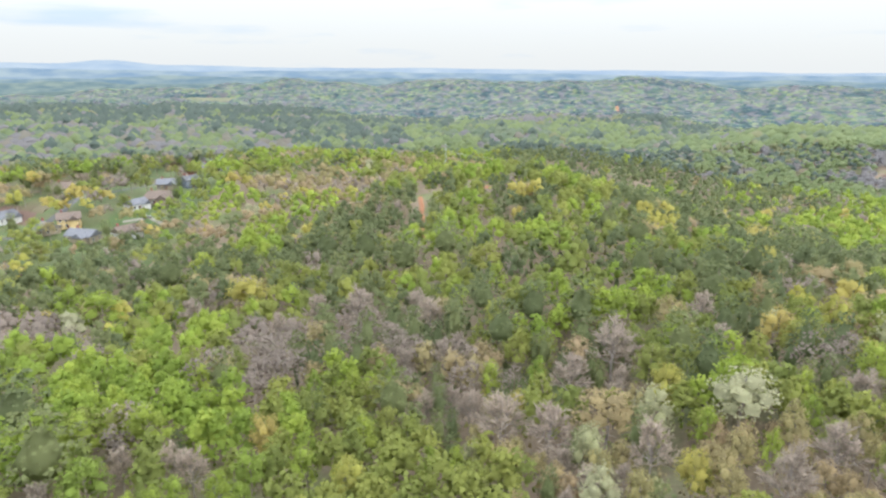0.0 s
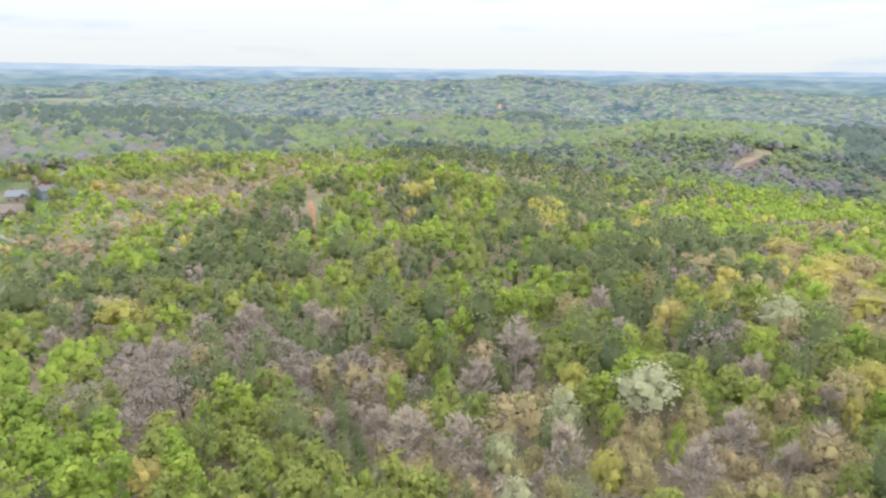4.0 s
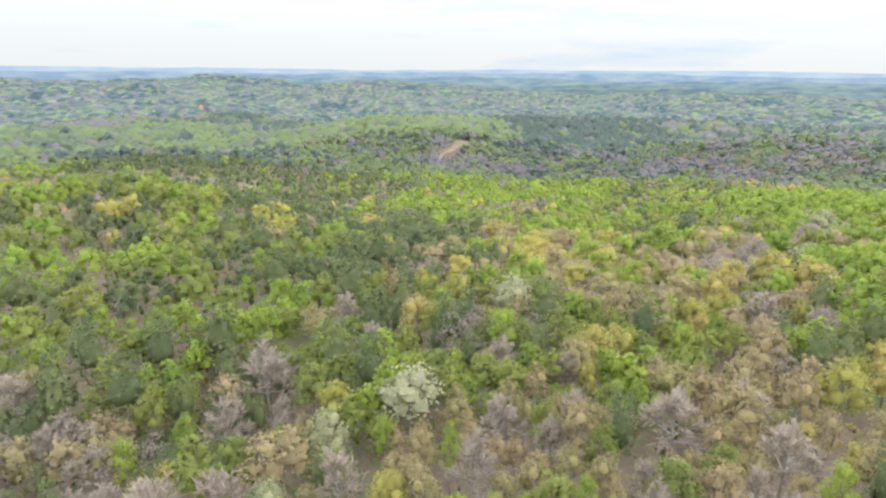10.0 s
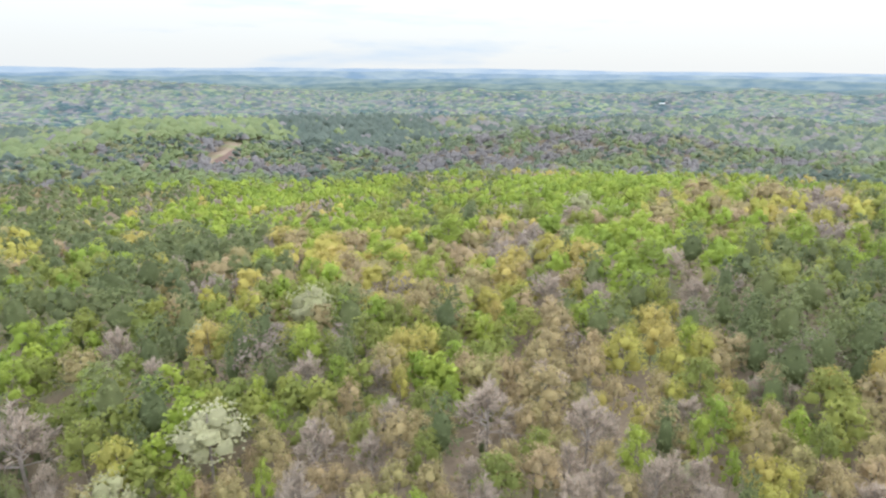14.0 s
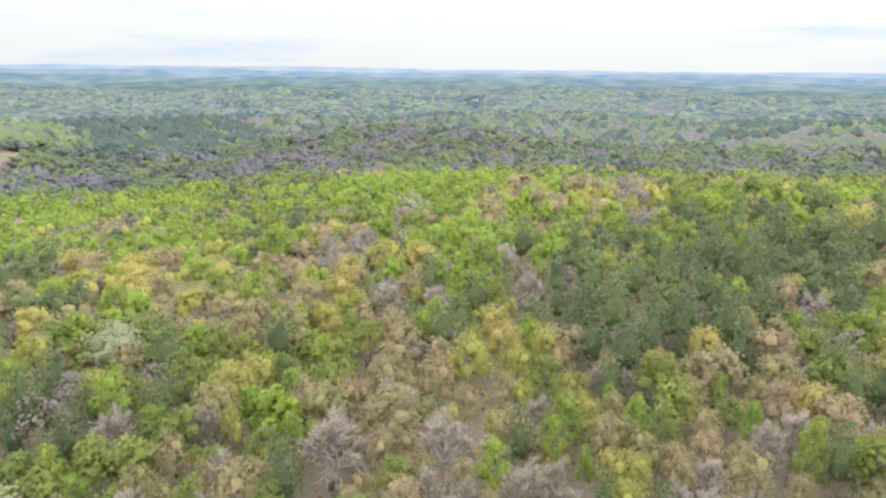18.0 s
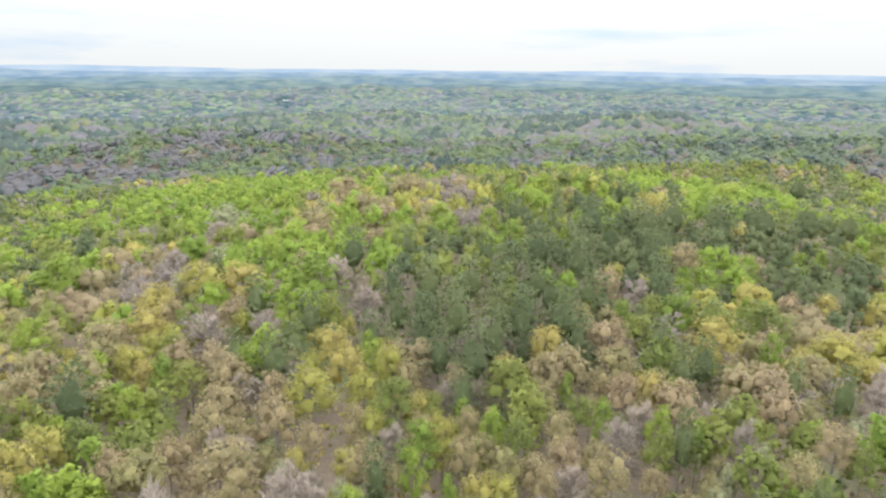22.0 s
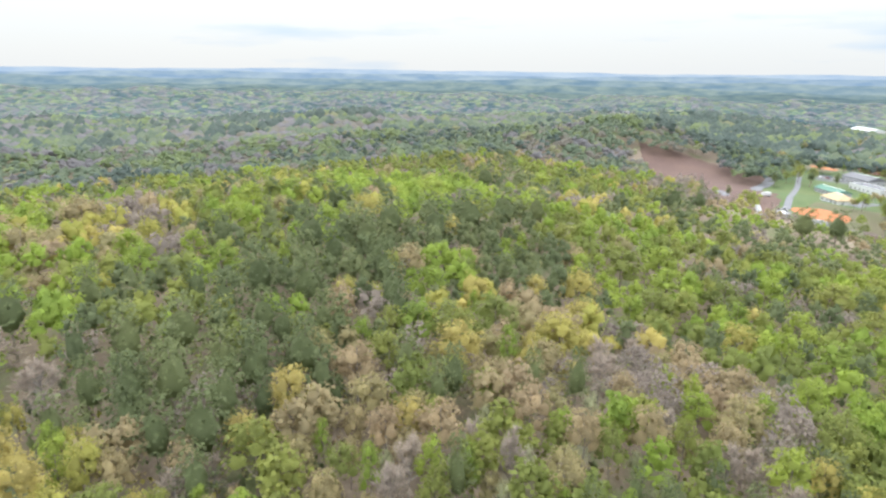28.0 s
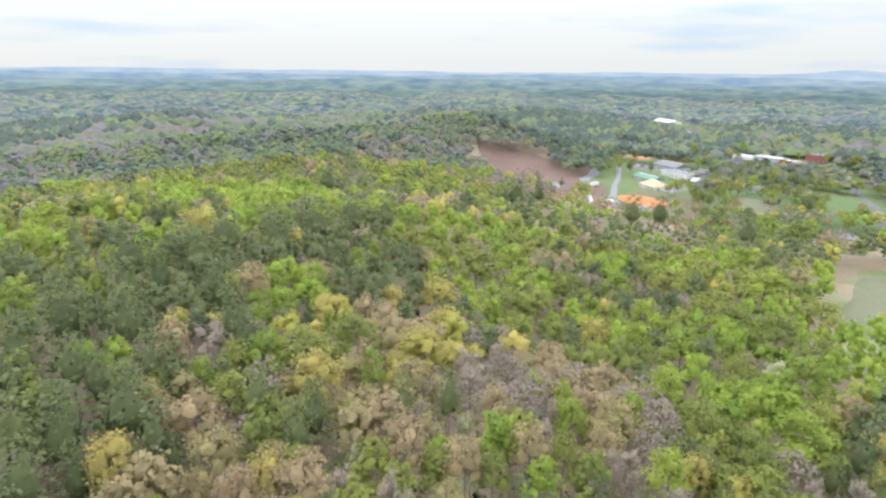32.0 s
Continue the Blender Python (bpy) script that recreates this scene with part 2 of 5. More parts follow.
def ground_material():
    m, n, l, b = material("forest_floor", 0.95, 0, 0.1)
    k = noise_node(n, l, 0.035, 4.0)
    r = ramp_node(n, [(0.30, (0.17, 0.135, 0.105)), (0.50, (0.19, 0.15, 0.115)), (0.62, (0.13, 0.15, 0.075))])
    l.new(k.outputs[0], r.inputs[0])
    k2 = noise_node(n, l, 0.9, 4.0)
    l.new(scaled(n, l, r.outputs[0], k2.outputs[0], 0.6, 1.4), b.inputs["Base Color"])
    return m


GROUND = ground_material()
land = tagged(new("ground", land_sheet()), "rolling ground of brown leaf litter and green undergrowth", "ground", kind="structure")

# far ridges, still: rings with the haze painted on as glowing colour
def ridge_ring(d, elev, rough, seed, mat, peaks=()):
    n = 480
    vs, fs = [], []
    for i in range(n):
        a = 2 * math.pi * i / n
        e = elev + rough * (math.sin(7 * a + seed) + math.sin(17 * a + 2 * seed) * 0.7 + math.sin(41 * a + 3 * seed) * 0.45 + 0.25 * math.sin(97 * a + seed))
        for b, h, w in peaks:
            u = (math.degrees(a) - b + 180) % 360 - 180
            e += h * math.exp(-(u / w) ** 2)
        x, y = CX + d * math.sin(a), CY + d * math.cos(a)
        vs += [(x, y, -140), (x, y, 80 + d * math.tan(radians(e)))]
        j = (i + 1) % n
        fs.append((2 * i, 2 * j, 2 * j + 1, 2 * i + 1))
    return mesh_of("far_ridge", vs, fs, mat)


# haze as an emission colour: the ridge glows and takes no light
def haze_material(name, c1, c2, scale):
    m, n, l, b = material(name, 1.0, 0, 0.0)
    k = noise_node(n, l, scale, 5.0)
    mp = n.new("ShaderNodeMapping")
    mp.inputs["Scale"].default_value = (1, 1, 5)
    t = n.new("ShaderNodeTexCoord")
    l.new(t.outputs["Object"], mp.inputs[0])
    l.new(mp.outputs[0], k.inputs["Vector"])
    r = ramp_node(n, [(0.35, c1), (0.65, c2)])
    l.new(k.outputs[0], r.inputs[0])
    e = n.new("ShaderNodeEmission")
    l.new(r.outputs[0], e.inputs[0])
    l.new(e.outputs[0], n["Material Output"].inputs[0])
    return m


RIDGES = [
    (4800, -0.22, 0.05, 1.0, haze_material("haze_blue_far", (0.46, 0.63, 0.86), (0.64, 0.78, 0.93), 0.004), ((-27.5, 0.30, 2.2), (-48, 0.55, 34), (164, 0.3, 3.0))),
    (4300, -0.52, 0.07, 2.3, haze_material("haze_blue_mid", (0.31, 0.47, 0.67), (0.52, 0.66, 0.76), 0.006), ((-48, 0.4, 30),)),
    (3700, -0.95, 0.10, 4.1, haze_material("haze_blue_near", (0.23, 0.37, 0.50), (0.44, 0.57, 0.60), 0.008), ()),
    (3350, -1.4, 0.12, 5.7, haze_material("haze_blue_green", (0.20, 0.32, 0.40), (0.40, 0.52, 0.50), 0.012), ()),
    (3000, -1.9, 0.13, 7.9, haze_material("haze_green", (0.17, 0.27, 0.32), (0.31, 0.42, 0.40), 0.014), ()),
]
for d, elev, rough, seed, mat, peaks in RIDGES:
    tagged(new("backdrop", ridge_ring(d, elev, rough, seed, mat, peaks)), "far wooded ridge at the horizon, painted in glowing haze blue", "backdrop", kind="structure")

# ---- tree shapes ----
rng = np.random.default_rng(7)


def unit(v):
    return v / np.maximum(np.linalg.norm(v, axis=-1, keepdims=True), 1e-9)


def leaf_quads(p, nrm, size, r):
    """Small bent leaf sprays at p facing about nrm."""
    m = len(p)
    soft = np.repeat(unit(nrm + r.normal(0, 0.28, (m, 3))), 4, axis=0)
    nrm = unit(nrm + r.normal(0, 0.75, (m, 3)))
    t = unit(np.cross(nrm, r.normal(0, 1, (m, 3))))
    b = np.cross(nrm, t)
    s = (size * r.uniform(0.6, 1.3, m))[:, None]
    lift = nrm * s * 0.28
    v = np.stack([p - t * s * 0.5 - lift * 0.4, p + b * s * 0.42 + lift, p + t * s * 0.5 - lift * 0.4, p - b * s * 0.42 + lift * 0.6], 1).reshape(-1, 3)
    return v, np.arange(4 * m).reshape(m, 4)[:, ::-1], soft


def crown_lobes(r, radius, height, z0, lobes, taper):
    """The middles and radii of a crown's lobes, set round an upright oval from z0 up; taper 0: a round head, 1: a pointed one."""
    u = (np.arange(lobes) + r.uniform(0.3, 0.7, lobes)) / lobes
    up = 1.32 * u - 0.36
    a = np.arange(lobes) * 2.399 + r.uniform(-0.4, 0.4, lobes)
    q = r.uniform(0.8, 1.06, lobes)
    out = np.sqrt(np.clip(1 - up ** 2, 0.02, 1)) * radius * 0.58 * q * (1 - 0.55 * taper * np.clip(up, 0, 1))
    c = np.stack([np.cos(a) * out, np.sin(a) * out, z0 + height * (0.40 + 0.42 * up * q)], 1)
    rad = radius * r.uniform(0.38, 0.54, lobes) * (1 - 0.3 * taper * np.clip(up, 0, 1)) * (1 + 0.5 / lobes)
    return c, rad


def lobe_domes(r, c, rad, heart, seg=5):
    """A small uneven dome of quads for each lobe."""
    m = len(c)
    rings = ((-0.45, 0.86), (0.42, 0.80), (0.98, 0.08))
    a = np.arange(seg) * 2 * math.pi / seg
    v = np.zeros((m, len(rings), seg, 3))
    for k, (h, w) in enumerate(rings):
        d = rad[:, None] * w * r.uniform(0.62, 1.34, (m, seg))
        t = a[None] + r.uniform(0, 6.28, (m, 1)) * 0 + k * 0.4 + c[:, :1] * 3.1
        v[:, k, :, 0], v[:, k, :, 1] = c[:, :1] + np.cos(t) * d, c[:, 1:2] + np.sin(t) * d
        v[:, k, :, 2] = c[:, 2:3] + rad[:, None] * (h + r.uniform(-0.22, 0.22, (m, seg)))
    n = unit(unit(v - c[:, None, None]) + 0.7 * unit(v - heart) + np.array([0, 0, 0.55]))
    i, k, j = np.meshgrid(np.arange(m), np.arange(len(rings) - 1), np.arange(seg), indexing="ij")
    p, q = (i * len(rings) + k) * seg + j, (i * len(rings) + k) * seg + (j + 1) % seg
    return v.reshape(-1, 3), np.stack([p, q, q + seg, p + seg], -1).reshape(-1, 4), n.reshape(-1, 3)


def lobed_crown(r, count, radius, height, z0, size, lobes, taper, mass=0.86):
    """Leaf sprays round the lobes of a crown, and the leafy mass of each lobe."""
    c, rad = crown_lobes(r, radius, height, z0, lobes, taper)
    i = r.integers(0, lobes, count)
    out = unit(c[i] - np.array([0, 0, z0 + 0.3 * height]))
    n = unit(unit(r.normal(0, 1, (count, 3)) + np.array([0, 0, 0.4])) + 0.55 * out)
    p = c[i] + n * rad[i][:, None] * np.array([1, 1, 0.95]) * r.uniform(0.72, 1.12, count)[:, None]
    v, q, s = leaf_quads(p, unit(0.42 * n + 0.55 * out + np.array([0, 0, 0.75])), size, r)
    if mass:
        dv, dq, dn = lobe_domes(r, c, rad * mass, np.array([0, 0, z0 + 0.25 * height]))
        q = np.concatenate([q, dq + len(v)])
        v, s = np.concatenate([v, dv]), np.concatenate([s, dn])
    return v, q, s


def pine_crown(r, count, radius, height, z0, size):
    """Needle tufts along drooping whorled branches."""
    tiers = 9
    i = r.integers(0, tiers, count)
    u = (i + r.uniform(0, 0.5, count)) / tiers
    spoke = (i * 1.9 + r.integers(0, 5, count) * 1.2566) + r.normal(0, 0.16, count)
    reach = radius * (0.25 + 0.95 * np.sqrt(1 - u) * (0.75 + 0.5 * np.sin(i * 2.7) ** 2))
    d = reach * r.uniform(0.2, 1.0, count) ** 0.7
    p = np.stack([np.cos(spoke) * d, np.sin(spoke) * d, z0 + height * u + 0.12 * d + r.normal(0, 0.25, count)], 1)
    n = unit(np.stack([np.cos(spoke) * (0.3 + 0.7 * d / radius), np.sin(spoke) * (0.3 + 0.7 * d / radius), 0.85 + 0.5 * u], 1))
    return leaf_quads(p, n, size, r)


def limb(p, q, w0, w1):
    """A three-sided tapering limb from p to q."""
    p, q = np.asarray(p, float), np.asarray(q, float)
    d = unit(q - p)
    t = unit(np.cross(d, np.array([0.3, 0.9, 0.2])))
    b = np.cross(d, t)
    v = []
    for c, w in ((p, w0), (q, w1)):
        for k in range(3):
            a = k * 2.0944
            v.append(c + w * (math.cos(a) * t + math.sin(a) * b))
    return v, [(0, 1, 4, 3), (1, 2, 5, 4), (2, 0, 3, 5)]


def joined(pieces):
    vs, fs = [], []
    for v, f in pieces:
        k = len(vs)
        vs += list(v)
        fs += [tuple(k + i for i in g) for g in f]
    return vs, fs


def trunk_and_limbs(r, h, w, crown_z, radius, limbs):
    bend = r.normal(0, 0.25, 2)
    mid = np.array([bend[0], bend[1], h * 0.45])
    top = np.array([bend[0] * 0.5, bend[1] * 0.5, h * 0.86])
    ps = [limb((0, 0, -0.6), mid, w, w * 0.72), limb(mid, top, w * 0.72, w * 0.2)]
    for k in range(limbs):
        u = r.uniform(0, 0.8)
        z = crown_z + (h * 0.85 - crown_z) * u
        a = k * 2.399 + r.uniform(-0.4, 0.4)
        L = radius * (0.95 - 0.5 * u)
        s = np.array([bend[0] * 0.8, bend[1] * 0.8, z])
        ps.append(limb(s, s + np.array([math.cos(a) * L * 0.8, math.sin(a) * L * 0.8, L * 0.55]), w * 0.36, w * 0.06))
    return ps


def bare_twigs(r, h, radius, z0, n_limbs, n_twigs):
    """The open branchwork of a tree that is not yet in leaf: limbs that fan out into a dome of fine twigs."""
    ps, tips = [], []
    heart = np.array([0, 0, h * 0.42])
    for k in range(n_limbs):
        a, u = k * 2.399 + r.uniform(-0.4, 0.4), (k + 0.5) / n_limbs
        s = np.array([0, 0, z0 + (h * 0.62 - z0) * u])
        d = unit(np.array([math.cos(a) * (1.05 - 0.75 * u), math.sin(a) * (1.05 - 0.75 * u), 0.35 + 0.9 * u]))
        e = s + d * radius * r.uniform(0.62, 0.8)
        ps.append(limb(s, e, 0.12, 0.05))
        for j in range(6):
            b = s + (e - s) * r.uniform(0.4, 1.0)
            g = b + unit(d + r.normal(0, 0.5, 3)) * radius * r.uniform(0.3, 0.48)
            ps.append(limb(b, g, 0.05, 0.02))
            tips.append((b, g))
    vs, fs = [], []
    for k in range(n_twigs):
        b, g = tips[r.integers(0, len(tips))]
        s = b + (g - b) * r.uniform(0.15, 1.0)
        d = unit(unit(s - heart) + r.normal(0, 0.55, 3))
        L = r.uniform(0.6, 1.5)
        t = unit(np.cross(d, r.normal(0, 1, 3))) * r.uniform(0.04, 0.085)
        q = len(vs)
        vs += [s - t, s + t, s + d * L * 0.6 + t * 2.2, s + d * L]
        fs.append((q, q + 1, q + 2, q + 3))
    return ps, (vs, fs)


# kinds: height, crown radius, how far up the crown begins, leaf spray size, lobes, taper
SHAPE = {
    "lime": (19.0, 4.2, 0.24, 0.82, 17, 0.62), "green": (17.5, 4.4, 0.26, 0.85, 16, 0.4), "pine": (20.0, 3.9, 0.34, 0.88, 0, 0),
    "tan": (16.5, 4.6, 0.32, 0.80, 19, 0.2), "yellow": (17.5, 4.8, 0.34, 0.82, 20, 0.2), "bare": (16.5, 4.8, 0.34, 0.9, 12, 0),
    "white": (16.5, 4.8, 0.32, 0.76, 22, 0.1),
}
TREE_NAME = {"lime": "tulip_tree", "green": "maple_tree", "pine": "pine_tree", "tan": "budding_oak_tree", "yellow": "hickory_tree", "bare": "bare_oak_tree", "white": "blossoming_tree"}
TREE_LABEL = {
    "lime": "upright broadleaf tree in bright lime-green spring leaf", "green": "broadleaf tree in fresh mid-green leaf in the wood",
    "pine": "tall dark-green pine with a bare straight trunk", "tan": "oak in tan and buff budding leaf in the wood",
    "yellow": "round-headed tree in yellow-green young leaf", "bare": "grey-mauve leafless tree with fine open branchwork",
    "white": "broad tree covered with cream-white blossom",
}


def leafy_core(r, seg, radius, height, z0, full):
    """The uneven inner mass of a crown: rings of quads, drawn in towards the top."""
    rings = ((0.08, 0.72), (0.48, 1.0), (0.84, 0.72), (1.0, 0.06)) if full else ((0.0, 1.05), (0.55, 0.78), (1.0, 0.06))
    v = []
    for u, w in rings:
        a = np.arange(seg) * 2 * math.pi / seg + r.uniform(0, 1)
        d = radius * w * r.uniform(0.68, 1.22, seg)
        v.append(np.stack([np.cos(a) * d, np.sin(a) * d, z0 + height * (u + r.uniform(-0.09, 0.09, seg))], 1))
    v = np.concatenate(v)
    i, j = np.meshgrid(np.arange(len(rings) - 1), np.arange(seg), indexing="ij")
    a, b = i * seg + j, i * seg + (j + 1) % seg
    q = np.stack([a, b, b + seg, a + seg], -1).reshape(-1, 4)
    n = unit((v - np.array([0, 0, z0 + 0.25 * height])) * np.array([1, 1, 1.2 * radius / height * 1.4]) + r.normal(0, 0.12 * radius, v.shape))
    return v, q, n


def crown_arrays(kind, r, count, grow=1.0, lobes=0):
    """A crown. With lobes given: a closed head of the canopy, seen from far; with no sprays: its mass alone, for trees far off."""
    h, rad, base, size, many, taper = SHAPE[kind]
    if not count:
        return leafy_core(r, grow, rad * (1.12 - 0.1 * taper), h * (0.40 if kind != "pine" else 0.48), h * 0.44, False)
    if lobes:
        return lobed_crown(r, count, rad, h * (0.97 - 0.40), h * 0.40, size * grow, lobes, 0.55 if kind == "pine" else taper * 0.7, (0.5 if kind == "bare" else 0.74) if lobes > 3 else 0.92)
    if kind == "pine":
        v, q, n = pine_crown(r, count, rad, h * (0.97 - base), h * base, size * grow)
        cv, cq, cn = leafy_core(r, 7, rad * 0.5, h * (0.72 - base), h * (base + 0.06), True)
        return np.concatenate([v, cv]), np.concatenate([q, cq + len(v)]), np.concatenate([n, cn])
    if kind == "bare":
        count, size = int(count * 1.4), size * 0.7
    return lobed_crown(r, count, rad, h * (0.97 - base), h * base, size * grow, max(5, int(many * 0.6)), taper, 0 if kind == "bare" or count < 20 else 0.56)


def make_tree(kind, seed):
    """One tree with its trunk and its crown."""
    r = np.random.default_rng(seed)
    h, rad, base, size, lobes, taper = SHAPE[kind]
    root = new(TREE_NAME[kind])
    bark = PALE_BARK if kind in ("bare", "tan", "white") else BARK
    if kind == "bare":
        ps, twigs = bare_twigs(r, h, rad, h * base, 16, 1250)
        ps = trunk_and_limbs(r, h, 0.24, h * base, rad, 3) + ps
        tw = mesh_of("crown", *twigs, LEAF[kind])
    else:
        ps = trunk_and_limbs(r, h, 0.24, h * base, rad, 7)
        v, q, soft = crown_arrays(kind, r, 600, 0.60)
        tw = array_mesh("crown", v, q, LEAF[kind], None, soft)
    trunk = new("trunk", mesh_of("trunk", *joined(ps), bark))
    crown = new("crown", tw)
    trunk.parent = crown.parent = root
    return tagged(root, TREE_LABEL[kind], "tree", "trees of the near wood")


# ---- where which kind grows ----
# stands: bearing, distance, half-widths along and across, the kinds in it with their weights
STANDS = [
    (-42, 139, 61, 49, dict(lime=6, green=4, bare=2)),
    (-31, 1346, 295, 124, dict(pine=8)),
    (-30, 906, 306, 168, dict(green=3, lime=4, tan=2, bare=3)),
    (-29, 265, 43, 90, dict(pine=14, green=2)),
    (-22, 347, 43, 57, dict(tan=3, bare=2, lime=3, yellow=2)),
    (-18, 1603, 375, 162, dict(pine=9)),
    (-17, 163, 19, 31, dict(bare=2.6, pine=3.5, green=2)),
    (-17, 250, 37, 37, dict(pine=8)),
    (-16, 109, 19, 19, dict(green=5, pine=4, lime=2, bare=1.5)),
    (-11, 422, 221, 102, dict(lime=3, green=4, tan=2, pine=1)),
    (-11, 1003, 68, 206, dict(pine=4, green=4)),
    (-7, 247, 44, 66, dict(pine=5, lime=2.5, green=4)),
]
STANDS += [
    (-3, 190, 17, 38, dict(pine=5, green=4)),
    (2, 90, 21, 24, dict(bare=4, tan=3.5, green=1.5, lime=0.8)),
    (5, 1469, 237, 341, dict(bare=5, lime=2, green=2)),
    (5, 1656, 229, 395, dict(bare=5, green=3, lime=2)),
    (7, 939, 168, 226, dict(lime=4, green=4)),
    (9, 532, 194, 57, dict(pine=9)),
    (13, 139, 16, 48, dict(pine=5, green=3, tan=1.5)),
    (14, 139, 17, 50, dict(pine=5, green=3, tan=1.5, lime=1.5)),
    (17, 437, 133, 87, dict(pine=9, green=1)),
    (17, 406, 121, 67, dict(pine=8, green=1.5)),
    (18, 183, 18, 67, dict(pine=8, green=2)),
    (21, 405, 116, 48, dict(pine=9, green=1)),
]
STANDS += [
    (28, 817, 321, 77, dict(lime=9, yellow=2)),
    (30, 83, 16, 21, dict(tan=5, bare=3, green=1.2)),
    (30, 361, 52, 62, dict(lime=8, yellow=3)),
    (30, 287, 53, 35, dict(pine=9)),
    (32, 682, 76, 97, dict(pine=4, bare=6)),
    (32, 260, 43, 26, dict(pine=9)),
    (34, 822, 320, 123, dict(lime=8)),
    (35, 686, 74, 84, dict(bare=5, pine=5)),
    (36, 359, 55, 72, dict(lime=7, yellow=3, tan=1)),
    (37, 82, 16, 29, dict(bare=3.5, tan=4.5, green=1.5)),
    (38, 617, 38, 71, dict(bare=6)),
    (38, 112, 16, 20, dict(green=4, lime=3, pine=3)),
]
STANDS += [
    (40, 399, 108, 74, dict(lime=8)),
    (41, 120, 16, 20, dict(pine=4, green=4)),
    (43, 561, 99, 109, dict(lime=6, green=3)),
    (43, 207, 51, 34, dict(yellow=3, lime=4, tan=3)),
    (44, 120, 28, 21, dict(green=4, lime=3, tan=2)),
    (44, 223, 29, 35, dict(tan=4, yellow=4)),
    (44, 171, 24, 22, dict(lime=4, tan=3, yellow=3)),
    (46, 941, 414, 53, dict(pine=9)),
    (47, 964, 399, 108, dict(pine=8)),
    (49, 653, 26, 124, dict(lime=4, green=4)),
    (52, 456, 106, 67, dict(green=4, pine=3, lime=2)),
    (54, 366, 136, 29, dict(pine=5, lime=3, green=3)),
]
STANDS += [
    (55, 715, 142, 176, dict(bare=5, green=3, lime=1)),
    (55, 733, 128, 203, dict(bare=4, green=4, lime=1.5, pine=1)),
    (56, 453, 152, 50, dict(green=5, lime=4, pine=1.5, tan=1)),
    (56, 146, 16, 18, dict(yellow=5, tan=2)),
    (58, 162, 16, 21, dict(yellow=5, tan=2, lime=2)),
    (60, 1661, 58, 292, dict(lime=6)),
    (60, 92, 20, 27, dict(tan=5.5, bare=2.5, green=1.5)),
    (60, 96, 24, 40, dict(tan=6, bare=2, green=2, pine=0.8)),
    (61, 200, 17, 23, dict(bare=5, tan=3)),
    (63, 215, 33, 29, dict(tan=5, bare=3)),
    (64, 307, 95, 31, dict(lime=7)),
    (65, 637, 23, 145, dict(bare=3, tan=3, green=3)),
]
STANDS += [
    (66, 137, 16, 23, dict(tan=3, bare=3, green=3, yellow=2)),
    (67, 1212, 380, 236, dict(bare=4, pine=2, green=3)),
    (73, 328, 157, 52, dict(lime=10)),
    (75, 119, 16, 17, dict(yellow=6, tan=3)),
    (79, 245, 35, 37, dict(tan=4, yellow=3, lime=3)),
    (80, 1051, 416, 215, dict(bare=3, green=4, lime=1, pine=1)),
    (80, 120, 16, 16, dict(tan=4, yellow=4)),
    (82, 102, 17, 24, dict(tan=5, yellow=3, green=2)),
    (84, 635, 43, 54, dict(green=4, bare=3)),
    (85, 159, 41, 19, dict(pine=7, green=3)),
    (91, 748, 130, 97, dict(green=4, lime=2, tan=2)),
    (91, 143, 16, 16, dict(pine=6, green=4)),
]
STANDS += [
    (93, 1453, 344, 427, dict(green=5, pine=3, bare=3)),
    (93, 165, 29, 27, dict(pine=9, green=2)),
    (96, 173, 35, 41, dict(pine=9, green=1.5)),
    (96, 675, 52, 130, dict(tan=3, green=4, lime=2)),
    (97, 108, 16, 25, dict(tan=4, green=3, bare=2)),
    (100, 205, 38, 33, dict(pine=8, green=2)),
    (101, 240, 18, 32, dict(lime=4, pine=4, yellow=3)),
    (101, 869, 85, 154, dict(tan=4, green=3, bare=2)),
    (102, 246, 22, 36, dict(lime=6, pine=3, yellow=2)),
    (102, 767, 128, 121, dict(bare=3, green=4, lime=2)),
    (103, 101, 16, 28, dict(tan=5, bare=1.8, green=1.8, lime=0.8)),
    (106, 116, 16, 25, dict(tan=4, green=3, bare=2)),
]
STANDS += [
    (109, 142, 18, 29, dict(green=4, lime=3, tan=3)),
    (111, 103, 16, 26, dict(bare=2.5, tan=5, green=2, lime=0.8)),
    (111, 408, 80, 54, dict(lime=5)),
    (112, 219, 20, 38, dict(pine=9)),
    (112, 530, 60, 116, dict(green=5, tan=3)),
    (113, 318, 72, 42, dict(lime=7)),
    (116, 248, 24, 35, dict(pine=8)),
    (116, 634, 234, 93, dict(green=6, lime=1, pine=3)),
    (118, 260, 16, 41, dict(pine=7, green=3)),
    (118, 147, 17, 18, dict(green=4, tan=3)),
    (121, 164, 24, 17, dict(yellow=4, tan=4)),
    (121, 1292, 296, 130, dict(green=5, bare=3)),
]
